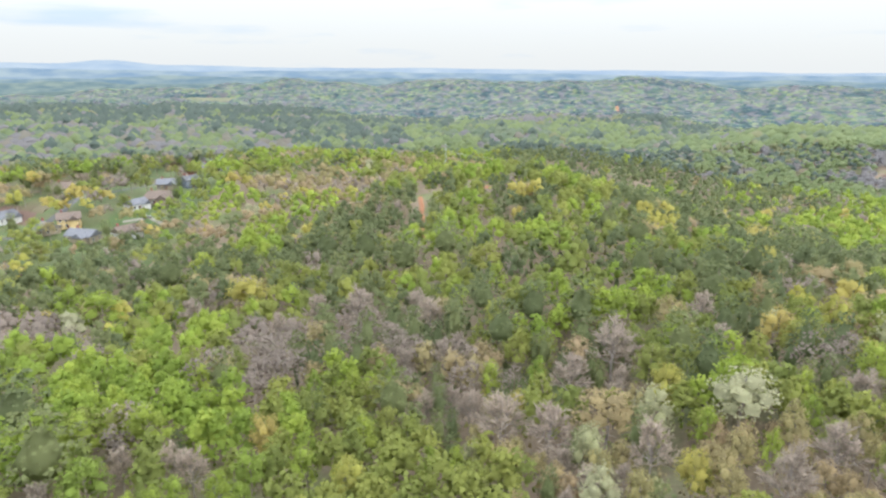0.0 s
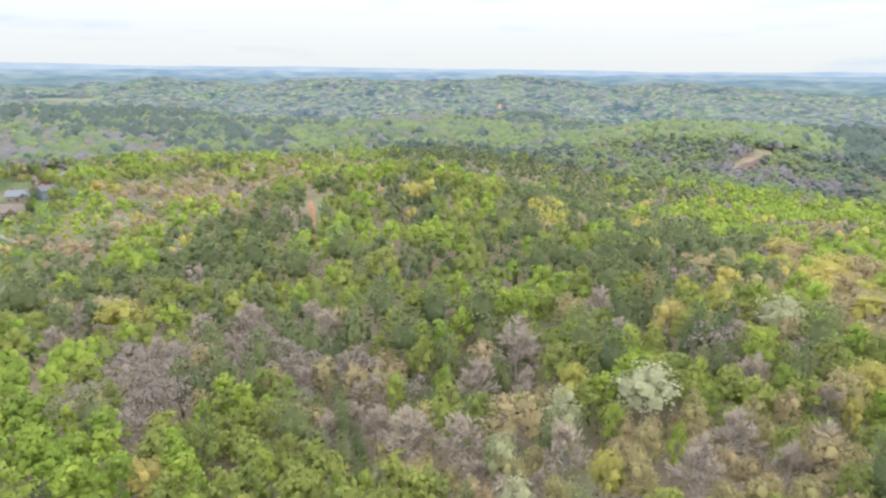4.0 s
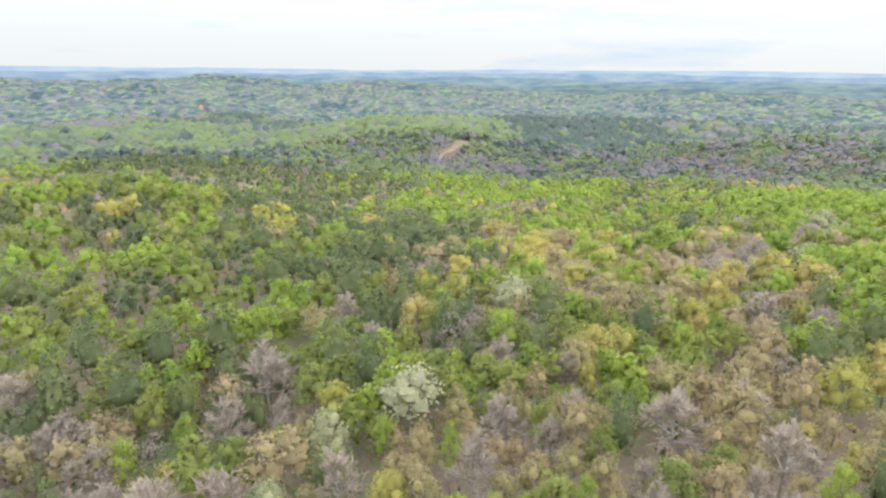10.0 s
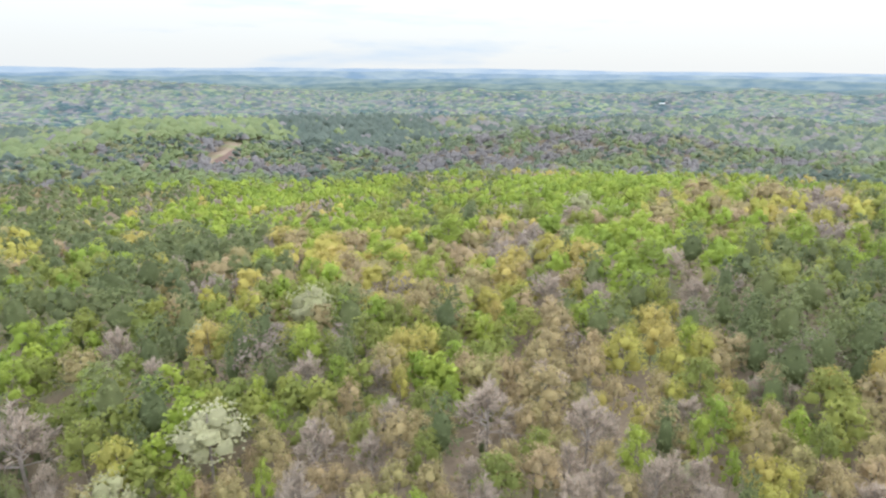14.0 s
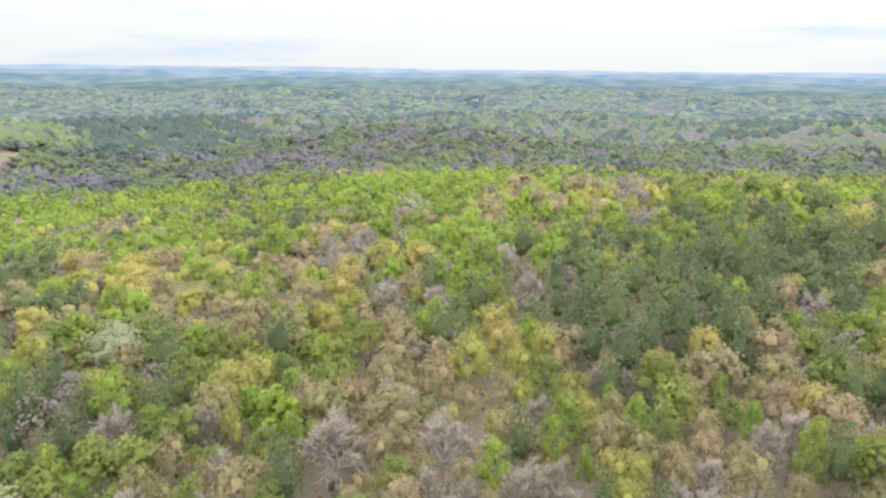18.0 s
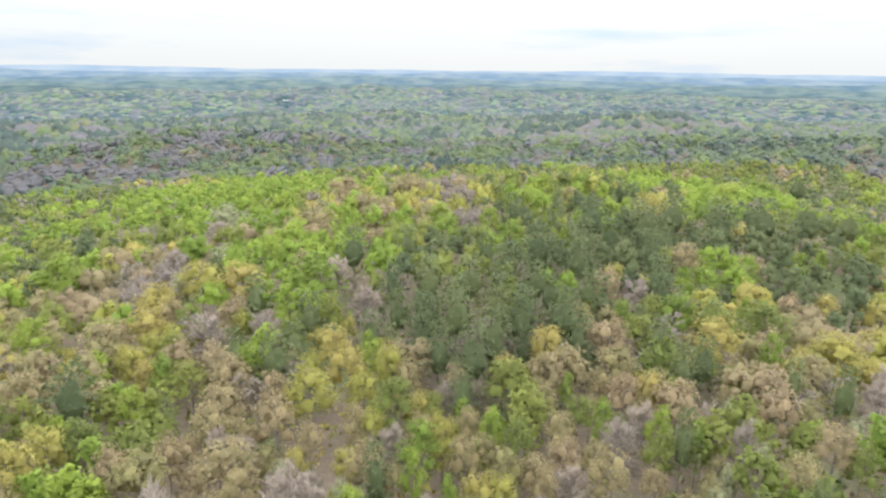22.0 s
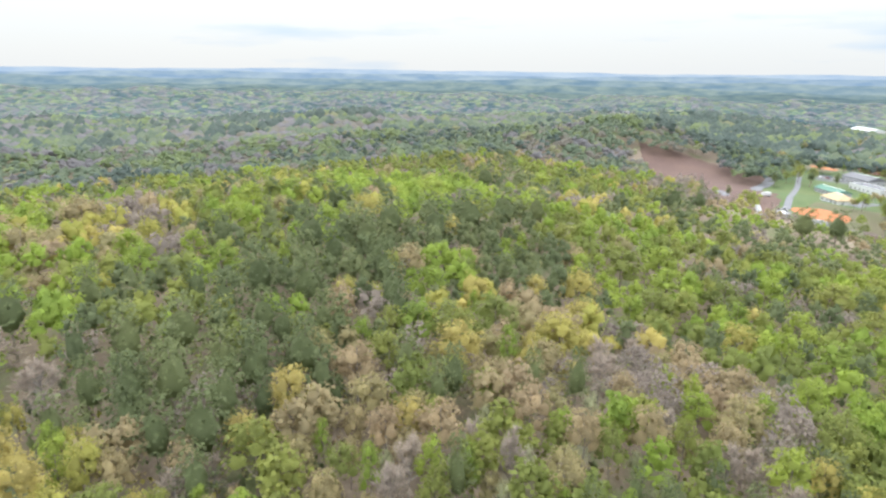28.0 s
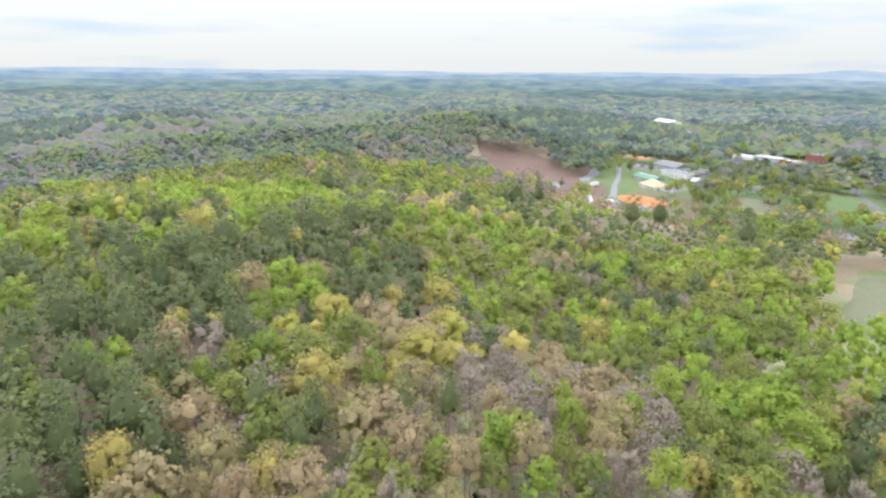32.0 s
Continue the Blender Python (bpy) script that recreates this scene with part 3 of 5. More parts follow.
STANDS += [
    (123, 123, 24, 14, dict(tan=4, bare=3)),
    (123, 549, 60, 65, dict(green=4, tan=3, yellow=2)),
    (127, 255, 32, 38, dict(green=5, lime=3, tan=2)),
    (131, 212, 24, 20, dict(lime=5, green=4)),
    (132, 666, 48, 71, dict(tan=3, green=4, yellow=2)),
    (134, 270, 29, 48, dict(green=5, lime=2, tan=2)),
    (135, 153, 32, 15, dict(tan=4, bare=2, green=2)),
    (136, 149, 27, 18, dict(tan=4, bare=2.4, green=1.6)),
    (138, 1013, 299, 65, dict(pine=6, green=3)),
    (142, 935, 287, 127, dict(pine=5, green=5)),
    (146, 366, 22, 23, dict(pine=9)),
    (150, 137, 24, 18, dict(green=5, lime=4)),
]
STANDS += [
    (151, 225, 75, 42, dict(lime=5, green=6)),
]
ELSEWHERE = dict(green=5, lime=2.2, tan=1.6, bare=2.4, pine=3.5, yellow=1.6)
CLEARINGS = [  # x, y, half-length along the bearing, half-width, bearing
    (-9, 306, 46, 4.0, -1), (32, 442, 7, 9, 0), (89, 443, 6, 9, 0), (4, 443, 5, 5, 0),
    (430, -408, 76, 40, 125), (350, -397, 60, 34, 150), (322, -347, 34, 28, 140), (262, -340, 12, 26, 150), (350, -452, 80, 16, 150),
    (283, -386, 52, 42, 150), (335, -467, 60, 40, 150), (371, -547, 60, 48, 150), (457, -646, 34, 44, 148), (507, -735, 22, 30, 150),
    (408, -676, 26, 30, 150), (675, -1113, 50, 60, 150), (534, -931, 26, 30, 150), (318, -709, 40, 60, 158), (280, -688, 34, 30, 160),
    (264, -498, 22, 22, 155), (184, -489, 60, 30, 163), (237, -438, 34, 26, 155), (153, -381, 20, 20, 163), (107, -243, 62, 18, 168), (202, -568, 130, 7, 160),
    (-174, 350, 16, 15, 0), (-228, 368, 34, 16, 15), (-204, 312, 18, 14, 0), (-176, 306, 16, 14, 0), (-462, 800, 9, 10, 5), (-455, 765, 9, 9, 0), (-440, 880, 9, 10, 0), (-171, 370, 22, 18, 0), (-185, 425, 34, 24, 20),
    (-182, 490, 44, 24, 10), (-231, 313, 12, 12, 0),
    (473, 603, 105, 12, 56), (400, 1435, 120, 8, 14), (1590, 432, 25, 25, 0), (-627, 1749, 60, 90, 0), (922, -1943, 60, 90, 156),
]


def in_clearing(x, y, margin=0.0):
    bad = np.zeros(np.shape(x), bool)
    for cx, cy, a, b, turn in CLEARINGS:
        s, c = math.sin(radians(turn)), math.cos(radians(turn))
        u, v = (x - cx) * s + (y - cy) * c, (x - cx) * c - (y - cy) * s
        bad |= (np.abs(u) < a + margin) & (np.abs(v) < b + margin)
    return bad


LOW = [(-34, 330, 50, 50, 0.25), (147, 385, 45, 80, 0.35), (156, 540, 140, 90, 0.4)]  # trees lowered so buildings show from the camera: bearing, distance, half-widths, how much lower


def growth(x, y):
    """How tall trees stand at a place, beside the usual; lower where they would hide buildings from the camera."""
    g = np.ones(np.shape(x))
    for b, d, along, across, much in LOW:
        s, c = math.sin(radians(b)), math.cos(radians(b))
        u, v = (x - CX) * s + (y - CY) * c - d, (x - CX) * c - (y - CY) * s
        g = np.minimum(g, 1 - much * np.exp(-((u / along) ** 2 + (v / across) ** 2) ** 2))
    return g


def kinds_at(x, y, r):
    """An index into KINDS for each place."""
    w = np.zeros((len(x), len(KINDS)))
    for i, k in enumerate(KINDS):
        w[:, i] = ELSEWHERE.get(k, 0) * 0.05 * np.exp(1.5 * waves(x, y, 120, 11 + 3.1 * i) + 1.3 * waves(x, y, 420, 5 + 2.3 * i))
    for b, d, along, across, mix in STANDS:
        s, c = math.sin(radians(b)), math.cos(radians(b))
        u, v = (x - CX) * s + (y - CY) * c - d, (x - CX) * c - (y - CY) * s
        g = np.exp(-((u / along) ** 2 + (v / across) ** 2) ** 2) * 5.0
        for k, q in mix.items():
            w[:, KINDS.index(k)] += g * q / sum(mix.values())
    far = step(430, 700, np.hypot(x - CX, y - CY))
    for k, q in (("bare", 0.0), ("pine", -0.2), ("lime", -0.1), ("tan", -0.2)):
        w[:, KINDS.index(k)] *= 1 + q * far
    w[:, KINDS.index("white")] = 0
    c = np.cumsum(w, 1)
    clump = 0.5 + 0.5 * np.tanh(1.5 * (waves(x, y, 46, 4.4) + 0.8 * waves(x, y, 105, 9.2)))
    u = np.clip((0.66 * clump + 0.34 * r.uniform(0, 1, len(x)) - 0.5) * 1.35 + 0.5, 0, 0.9995)
    kind = (u[:, None] * c[:, -1:] > c).sum(1)
    kind[r.uniform(0, 1, len(x)) < 0.0015] = KINDS.index("white")
    return kind


def scatter(r0, r1, gap, r, spread=0.42, a0=-80, a1=205):
    """Jittered places between two distances from the middle of the flight."""
    n = int(2 * r1 / gap) + 2
    gx, gy = np.meshgrid(np.arange(n), np.arange(n))
    x = (gx + (gy % 2) * 0.5) * gap - r1 + r.uniform(-spread, spread, gx.shape) * gap
    y = gy * gap - r1 + r.uniform(-spread, spread, gx.shape) * gap
    d, a = np.hypot(x, y), (np.degrees(np.arctan2(x, y)) - a0) % 360 + a0
    keep = (d > r0) & (d < r1) & (a > a0) & (a < a1)
    x, y = x[keep] + CX, y[keep] + CY
    ok = ~in_clearing(x, y, 0 if r1 < 200 else 0.6)
    return x[ok], y[ok]


def place_tree(kind, x, y, size, wide=1.0, turn=0.0, variant=0):
    m = Matrix.Translation((x, y, float(ground(x, y)))) @ Matrix.Rotation(turn, 4, "Z") @ Matrix.Diagonal((size * wide, size * wide, size, 1))
    t = TEMPLATES[kind][variant % len(TEMPLATES[kind])]
    if t not in USED:
        USED.add(t)
        t.matrix_basis = m
        return t
    t0 = t.matrix_basis.copy()
    t.matrix_basis = Matrix.Identity(4)
    c = copy_thing(t, m)
    t.matrix_basis = t0
    return c


USED = set()
TEMPLATES = {k: [make_tree(k, 100 * i + j) for j in range(6 if k != "white" else 3)] for i, k in enumerate(KINDS)}


def joined_wood(name, label, r0, r1, gap, count, grow, seed, variants=5, sink=0.0, scale=1.0, mats=WOODS, extra=None, lobes=0, arc=None, broad=1.0, apart=False, even=0.3):
    """A wood further off: the trees of each kind are one object."""
    r = np.random.default_rng(seed)
    x, y = scatter(r0, r1, gap, r, 0.42, *(arc or ((-60, 190) if r0 < 300 else (-44, 174))))
    if apart:
        free = clear_of_singles(x, y, 0.8)
        x, y = x[free], y[free]
    kind = kinds_at(x, y, r)
    if name == "undergrowth":
        kind[kind == KINDS.index("bare")] = KINDS.index("green")
    if extra:
        x, y, kind = (np.concatenate([p, np.array(q)]) for p, q in zip((x, y, kind), zip(*extra)))
    z = ground(x, y)
    size, turn, tint = r.uniform(0.74, 1.12, len(x)) * scale * growth(x, y), r.uniform(0, 6.283, len(x)), r.uniform(0, 1, len(x))
    for i, k in enumerate(KINDS):
        vs, qs, ts, ns, base = [], [], [], [], 0
        for j in range(variants):
            sel = np.nonzero((kind == i) & (np.arange(len(x)) % variants == j))[0]
            if not len(sel):
                continue
            tv, tq, tn = crown_arrays(k, np.random.default_rng(seed + 31 * j + i), count, grow, lobes)
            tn = unit(tn + np.array([0, 0, even]))
            wide = (broad * size[sel] * growth(x[sel], y[sel]) ** -0.6)[:, None]
            c, s = np.cos(turn[sel])[:, None] * wide, np.sin(turn[sel])[:, None] * wide
            v = np.stack([x[sel][:, None] + tv[:, 0] * c - tv[:, 1] * s, y[sel][:, None] + tv[:, 0] * s + tv[:, 1] * c,
                          z[sel][:, None] - sink + tv[:, 2] * size[sel][:, None]], -1).reshape(-1, 3)
            cu, su = np.cos(turn[sel])[:, None], np.sin(turn[sel])[:, None]
            ns.append(np.stack([tn[:, 0] * cu - tn[:, 1] * su, tn[:, 0] * su + tn[:, 1] * cu, tn[:, 2] + 0 * cu], -1).reshape(-1, 3))
            vs.append(v)
            qs.append((np.arange(len(sel))[:, None, None] * len(tv) + tq[None]).reshape(-1, 4) + base)
            ts.append(np.repeat(tint[sel], len(tq)))
            base += len(v)
        if vs:
            me = array_mesh(name, np.concatenate(vs), np.concatenate(qs), mats[k], np.concatenate(ts), np.concatenate(ns))
            tagged(new(name, me), label % TREE_WORD[k], "trees", kind="stuff")


TREE_WORD = {"lime": "lime-green broadleaf trees", "green": "mid-green broadleaf trees", "pine": "dark-green pines", "tan": "tan budding oaks",
             "yellow": "yellow-green trees", "bare": "grey-mauve leafless trees", "white": "cream-white blossoming trees"}

near = np.random.default_rng(21)
SINGLE = {  # trees set one by one: x, y, crown radius
    "white": [
        [(8, 116, 1.8), (30, 95, 4.1), (31, 108, 3.0), (32, 117, 1.8), (41, 97, 1.8), (48, 120, 4.9), (65, 116, 6.4), (115, 140, 5.4), (142, 141, 2.5), (186, 181, 2.6), (190, 110, 3.0), (212, 105, 4.6), (268, 124, 6.3), (114, 52, 1.8), (108, 41, 1.8), (122, 42, 1.8), (133, -0, 1.8), (114, -13, 1.8), (136, -23, 1.8), (121, -22, 1.8), (133, -47, 1.8), (114, -42, 1.8), (174, -90, 2.4)],
    ],
    "bare": [
        [(-47, 103, 4.0), (-84, 197, 5.0), (-49, 177, 4.0), (-40, 194, 5.1), (-25, 189, 6.4), (-9, 156, 3.8), (-7, 191, 4.9), (2, 157, 3.8), (-2, 182, 4.7), (6, 165, 3.5), (15, 124, 5.7), (25, 119, 5.2), (34, 141, 5.4), (47, 150, 6.6), (43, 106, 4.2), (75, 163, 4.4), (74, 147, 3.9), (61, 90, 4.1), (74, 98, 4.9), (90, 116, 4.4), (96, 101, 3.1), (86, 90, 3.1), (100, 77, 6.5), (209, 133, 5.7), (212, 120, 7.5), (162, 91, 5.3), (248, 119, 6.1), (107, 59, 4.5), (164, 79, 4.6), (196, 66, 5.6)],
        [(182, 56, 5.6), (121, 4, 3.1), (127, -2, 3.7), (126, -14, 2.6), (120, -18, 2.9), (144, -59, 4.5), (152, -66, 4.6), (157, -83, 4.1), (166, -93, 5.4), (119, -54, 3.0), (105, -55, 3.3)],
    ],
    "tan": [
        [(-17, 251, 3.1), (38, 121, 6.6), (67, 165, 4.8), (52, 92, 3.4), (94, 168, 3.6), (109, 192, 3.9), (72, 109, 2.4), (111, 158, 3.0), (81, 103, 2.8), (88, 102, 3.1), (183, 216, 7.5), (159, 166, 5.7), (83, 86, 3.7), (100, 102, 4.3), (192, 191, 6.5), (136, 120, 4.2), (113, 90, 3.4), (110, 84, 4.3), (160, 115, 6.3), (118, 83, 2.9), (91, 61, 3.6), (173, 105, 3.6), (127, 79, 3.8), (113, 71, 4.6), (135, 79, 4.8), (143, 80, 3.9), (129, 67, 4.0), (140, 70, 3.2), (126, 60, 2.9), (215, 83, 2.8)],
        [(206, 78, 4.4), (235, 79, 6.8), (250, 83, 7.5), (132, 52, 3.3), (118, 48, 3.7), (310, 82, 7.5), (276, 67, 7.1), (148, 43, 3.3), (129, 39, 2.7), (305, 51, 7.5), (120, 31, 3.0), (147, 32, 3.2), (129, 30, 2.3), (117, 24, 3.1), (113, 18, 2.6), (139, 14, 2.9), (120, 13, 3.4), (273, -16, 4.2), (172, 0, 3.4), (114, 7, 3.6), (190, -11, 3.8), (159, -4, 4.7), (148, -3, 4.4), (137, -2, 3.4), (140, -9, 3.1), (131, -10, 4.5), (216, -42, 6.0), (150, -30, 3.1), (222, -67, 6.0), (130, -29, 3.9)],
        [(193, -65, 3.3), (111, -24, 3.2), (121, -35, 4.2), (219, -111, 4.2), (134, -57, 3.3), (116, -46, 3.7), (147, -91, 4.7), (110, -62, 3.6), (113, -69, 5.0), (134, -230, 7.5)],
    ],
    "lime": [
        [(-62, 93, 4.9), (-73, 110, 4.4), (-114, 149, 4.5), (-59, 112, 4.8), (-126, 198, 5.0), (-113, 194, 7.0), (-80, 155, 3.8), (-35, 100, 4.0), (-57, 137, 2.4), (-100, 196, 4.3), (-26, 104, 3.0), (-100, 251, 6.5), (-31, 141, 2.5), (-15, 115, 2.5), (-21, 140, 2.1), (-12, 150, 2.1), (-24, 317, 5.8), (6, 194, 3.2), (14, 145, 2.6), (20, 199, 3.0), (26, 144, 2.9), (38, 186, 4.2), (43, 219, 7.5), (55, 170, 4.4), (67, 185, 2.4), (140, 291, 4.2), (62, 98, 1.8), (80, 120, 2.4), (99, 151, 2.8), (149, 197, 4.4)],
        [(143, 189, 5.1), (96, 122, 3.7), (103, 128, 2.6), (93, 110, 2.9), (145, 169, 4.4), (165, 154, 7.5), (159, 132, 4.7), (201, 151, 7.5), (131, 95, 3.2), (145, 95, 2.9), (150, 78, 3.8), (246, 100, 5.9), (104, 49, 2.7), (189, 71, 6.9), (161, 53, 2.6), (154, 51, 3.3), (114, 40, 2.0), (121, 39, 3.5), (227, 48, 4.4), (111, 34, 1.9), (134, 31, 2.1), (242, 36, 4.9), (230, 34, 5.5), (127, 26, 2.4), (242, 19, 4.3), (224, 13, 5.3), (260, 5, 7.1), (283, -7, 5.6), (141, 9, 1.8), (225, -5, 2.4)],
        [(294, -24, 4.9), (127, 5, 1.8), (305, -38, 4.8), (317, -42, 5.1), (252, -27, 5.1), (174, -11, 2.9), (123, -4, 2.6), (172, -25, 5.0), (198, -41, 5.2), (297, -90, 7.5), (389, -134, 7.5), (187, -49, 2.2), (393, -157, 7.5), (186, -54, 1.9), (156, -41, 2.6), (225, -84, 4.0), (232, -96, 2.9), (356, -195, 7.5), (231, -128, 5.8), (178, -102, 3.2), (137, -73, 3.0), (216, -146, 5.5), (204, -140, 7.5), (191, -130, 7.0), (125, -68, 2.3), (120, -64, 3.8), (113, -75, 2.8), (165, -135, 5.1), (96, -59, 4.0), (172, -161, 6.6)],
        [(141, -125, 4.3), (118, -99, 4.5), (152, -148, 5.2), (143, -138, 3.4), (129, -128, 6.7), (121, -139, 4.4), (173, -228, 7.5), (86, -93, 6.2), (162, -246, 7.5), (133, -198, 7.5), (98, -130, 5.0), (185, -333, 7.5)],
    ],
    "green": [
        [(-95, 136, 3.3), (-181, 265, 7.5), (-54, 152, 3.3), (-28, 125, 3.5), (-59, 227, 7.5), (-11, 122, 3.2), (-14, 138, 4.1), (8, 100, 3.0), (17, 213, 5.7), (22, 157, 3.7), (53, 137, 4.5), (89, 141, 3.9), (96, 146, 4.9), (100, 119, 2.8), (80, 92, 3.3), (126, 139, 5.6), (111, 117, 5.3), (82, 79, 2.7), (124, 118, 4.2), (94, 88, 3.7), (120, 99, 4.4), (84, 66, 4.1), (156, 98, 4.0), (95, 64, 3.4), (143, 89, 4.3), (174, 64, 3.6), (136, 45, 4.3), (136, 37, 2.4), (142, 21, 4.6), (123, 21, 2.8)],
        [(133, 8, 3.3), (164, -13, 4.4), (175, -19, 3.8), (119, -3, 3.1), (169, -33, 6.7), (172, -47, 5.8), (116, -37, 3.1), (251, -128, 5.2), (237, -121, 6.7), (205, -122, 7.5), (112, -51, 2.7), (180, -112, 6.8), (179, -145, 7.5), (227, -205, 7.2), (198, -199, 7.5), (101, -82, 4.4), (162, -181, 7.5), (88, -79, 4.2), (141, -170, 7.2), (111, -125, 5.7), (130, -161, 6.1), (115, -157, 7.5), (88, -109, 3.8), (100, -149, 5.5), (112, -187, 7.4), (167, -331, 7.5)],
    ],
    "yellow": [
        [(-36, 114, 3.4), (-16, 99, 3.2), (-67, 206, 7.2), (53, 127, 4.0), (47, 96, 3.2), (146, 274, 7.5), (88, 147, 4.3), (107, 155, 4.0), (185, 227, 6.9), (183, 197, 7.5), (98, 97, 2.0), (108, 104, 4.1), (116, 103, 4.1), (165, 107, 4.6), (178, 111, 6.0), (190, 104, 5.8), (187, 91, 6.7), (137, 62, 4.5), (159, 61, 4.4), (148, 56, 4.1), (142, 52, 3.7), (150, 47, 3.6), (265, 30, 4.9), (156, 11, 4.3), (198, -15, 3.8), (136, -6, 3.1), (267, -47, 7.5), (158, -29, 5.5), (198, -79, 4.6), (161, -60, 6.6)],
        [(178, -82, 5.7), (193, -93, 5.9), (153, -120, 5.4)],
    ],
    "pine": [
        [(-73, 99, 6.0), (-91, 119, 6.7), (-108, 236, 7.5), (-36, 214, 5.3), (-10, 132, 5.6), (-48, 254, 7.5), (-29, 241, 6.9), (-13, 224, 7.5), (3, 230, 6.3), (15, 186, 5.2), (19, 166, 5.8), (30, 179, 6.4), (43, 173, 5.7), (67, 238, 6.3), (67, 195, 4.7), (76, 227, 6.9), (76, 203, 4.1), (62, 144, 5.5), (64, 132, 4.7), (91, 193, 5.7), (83, 174, 6.0), (78, 155, 4.4), (108, 202, 6.1), (156, 265, 7.5), (153, 249, 7.5), (89, 136, 3.2), (172, 264, 7.5), (165, 228, 7.5), (187, 242, 7.5), (116, 126, 5.0)],
        [(88, 80, 3.2), (130, 106, 4.5), (201, 103, 3.3), (149, 72, 4.3), (171, 69, 4.8), (113, 46, 2.6), (208, 63, 5.1), (174, 47, 3.8), (217, 47, 4.8), (167, 40, 4.0), (186, 39, 4.1), (153, 36, 3.9), (139, 31, 3.4), (167, 32, 4.8), (151, 28, 5.2), (186, 28, 5.6), (210, 22, 4.0), (159, 23, 4.6), (174, 21, 5.3), (285, 18, 2.9), (189, 19, 4.5), (200, 16, 5.1), (278, 11, 3.3), (471, 0, 7.5), (166, 16, 3.5), (252, 10, 3.1), (157, 16, 3.0), (190, 9, 4.6), (208, 6, 4.7), (183, 6, 3.8)],
        [(167, 5, 4.6), (271, -10, 3.4), (201, -5, 4.8), (220, -10, 4.7), (183, -4, 3.8), (238, -17, 6.6), (227, -21, 5.6), (281, -38, 3.3), (249, -36, 5.9), (236, -35, 6.0), (220, -33, 4.1), (208, -30, 3.9), (157, -15, 3.2), (189, -25, 4.9), (180, -23, 3.3), (248, -49, 6.4), (119, -7, 2.4), (144, -16, 3.3), (148, -22, 3.3), (261, -71, 6.6), (245, -66, 7.5), (253, -85, 7.5), (143, -39, 2.9), (389, -175, 7.5), (259, -105, 7.0), (381, -195, 6.9), (260, -123, 5.8), (138, -47, 2.9), (198, -100, 4.1), (283, -232, 6.8)],
        [(290, -261, 5.8), (236, -277, 7.5), (231, -298, 7.0), (181, -298, 7.3)],
    ],
}

SLIM = {"lime": 0.68, "green": 0.78, "pine": 0.85, "tan": 0.8, "yellow": 0.85, "bare": 0.9, "white": 0.6}  # crowded trees are narrower than free ones

heroes = np.array([(x, y, r) for rows in SINGLE.values() for part in rows for x, y, r in part], float)
for kind, rows in SINGLE.items():
    for part in rows:
        for x, y, r in part:
            tall = 0.66 if kind == "white" and r < 3 else 0.8 + 0.045 * r
            place_tree(kind, x, y, near.uniform(0.98, 1.2) * tall, 1.1 * r / SHAPE[kind][1] / tall, near.uniform(0, 6.283), int(near.integers(0, 6)))


def clear_of_singles(x, y, much):
    d = np.hypot(x[:, None] - heroes[None, :, 0], y[:, None] - heroes[None, :, 1])
    return (d > heroes[None, :, 2] * much + 1.2).all(1)


nx, ny = scatter(42, 165, 5.7, near)
free = clear_of_singles(nx, ny, 0.85)
nx, ny = nx[free], ny[free]
nk = kinds_at(nx, ny, near)
overflow, tally = [], {k: 0 for k in range(len(KINDS))}
for i in np.argsort(np.hypot(nx - CX, ny - CY)):
    x, y, k = nx[i], ny[i], int(nk[i])
    tally[k] += 1
    if tally[k] > 280 - sum(len(p) for p in SINGLE.get(KINDS[k], ())) - (175 if KINDS[k] == "green" else 70):
        overflow.append((x, y, k))
        continue
    place_tree(KINDS[k], x, y, near.uniform(0.66, 0.96), near.uniform(0.85, 1.15) * SLIM[KINDS[k]], near.uniform(0, 6.283), int(near.integers(0, 6)))
joined_wood("wood", "wood of %s beyond the near trees", 165, 300, 7.2, 84, 0.9, 41, lobes=7, broad=1.05, apart=True)
joined_wood("wood", "wood of %s on the slopes beyond", 300, 520, 8.2, 26, 1.1, 49, lobes=5, broad=1.2, apart=True)
joined_wood("wood", "wood of %s among the near trees", 0, 0.1, 7.0, 170, 1.2, 48, extra=overflow, arc=(-180, 180))
joined_wood("undergrowth", "low undergrowth among %s", 42, 300, 5.2, 9, 3.4, 44, scale=0.40)
joined_wood("far_wood", "far wood of %s in the valleys", 520, 780, 9.5, 14, 1.5, 47, sink=2.0, scale=1.05, mats=HAZED_WOODS, lobes=3, broad=1.5, even=1.6)
joined_wood("far_wood", "far wood of %s on the hills", 780, 1300, 10.2, 0, 6, 42, sink=3.5, scale=1.1, mats=HAZED_WOODS, broad=1.65, even=1.6)
joined_wood("distant_wood", "distant wood of %s on low ridges", 1300, 2450, 27.0, 0, 5, 43, sink=8.0, scale=1.15, mats=HAZED_WOODS, even=2.0)

joined_wood("wood", "wood of %s below the flight", 0, 42, 6.6, 30, 1.5, 45, lobes=6, arc=(-180, 180), broad=1.3)
joined_wood("wood", "wood of %s behind the flight", 42, 330, 8.6, 12, 1.5, 46, sink=1.0, lobes=4, arc=(190, 300), broad=1.2)


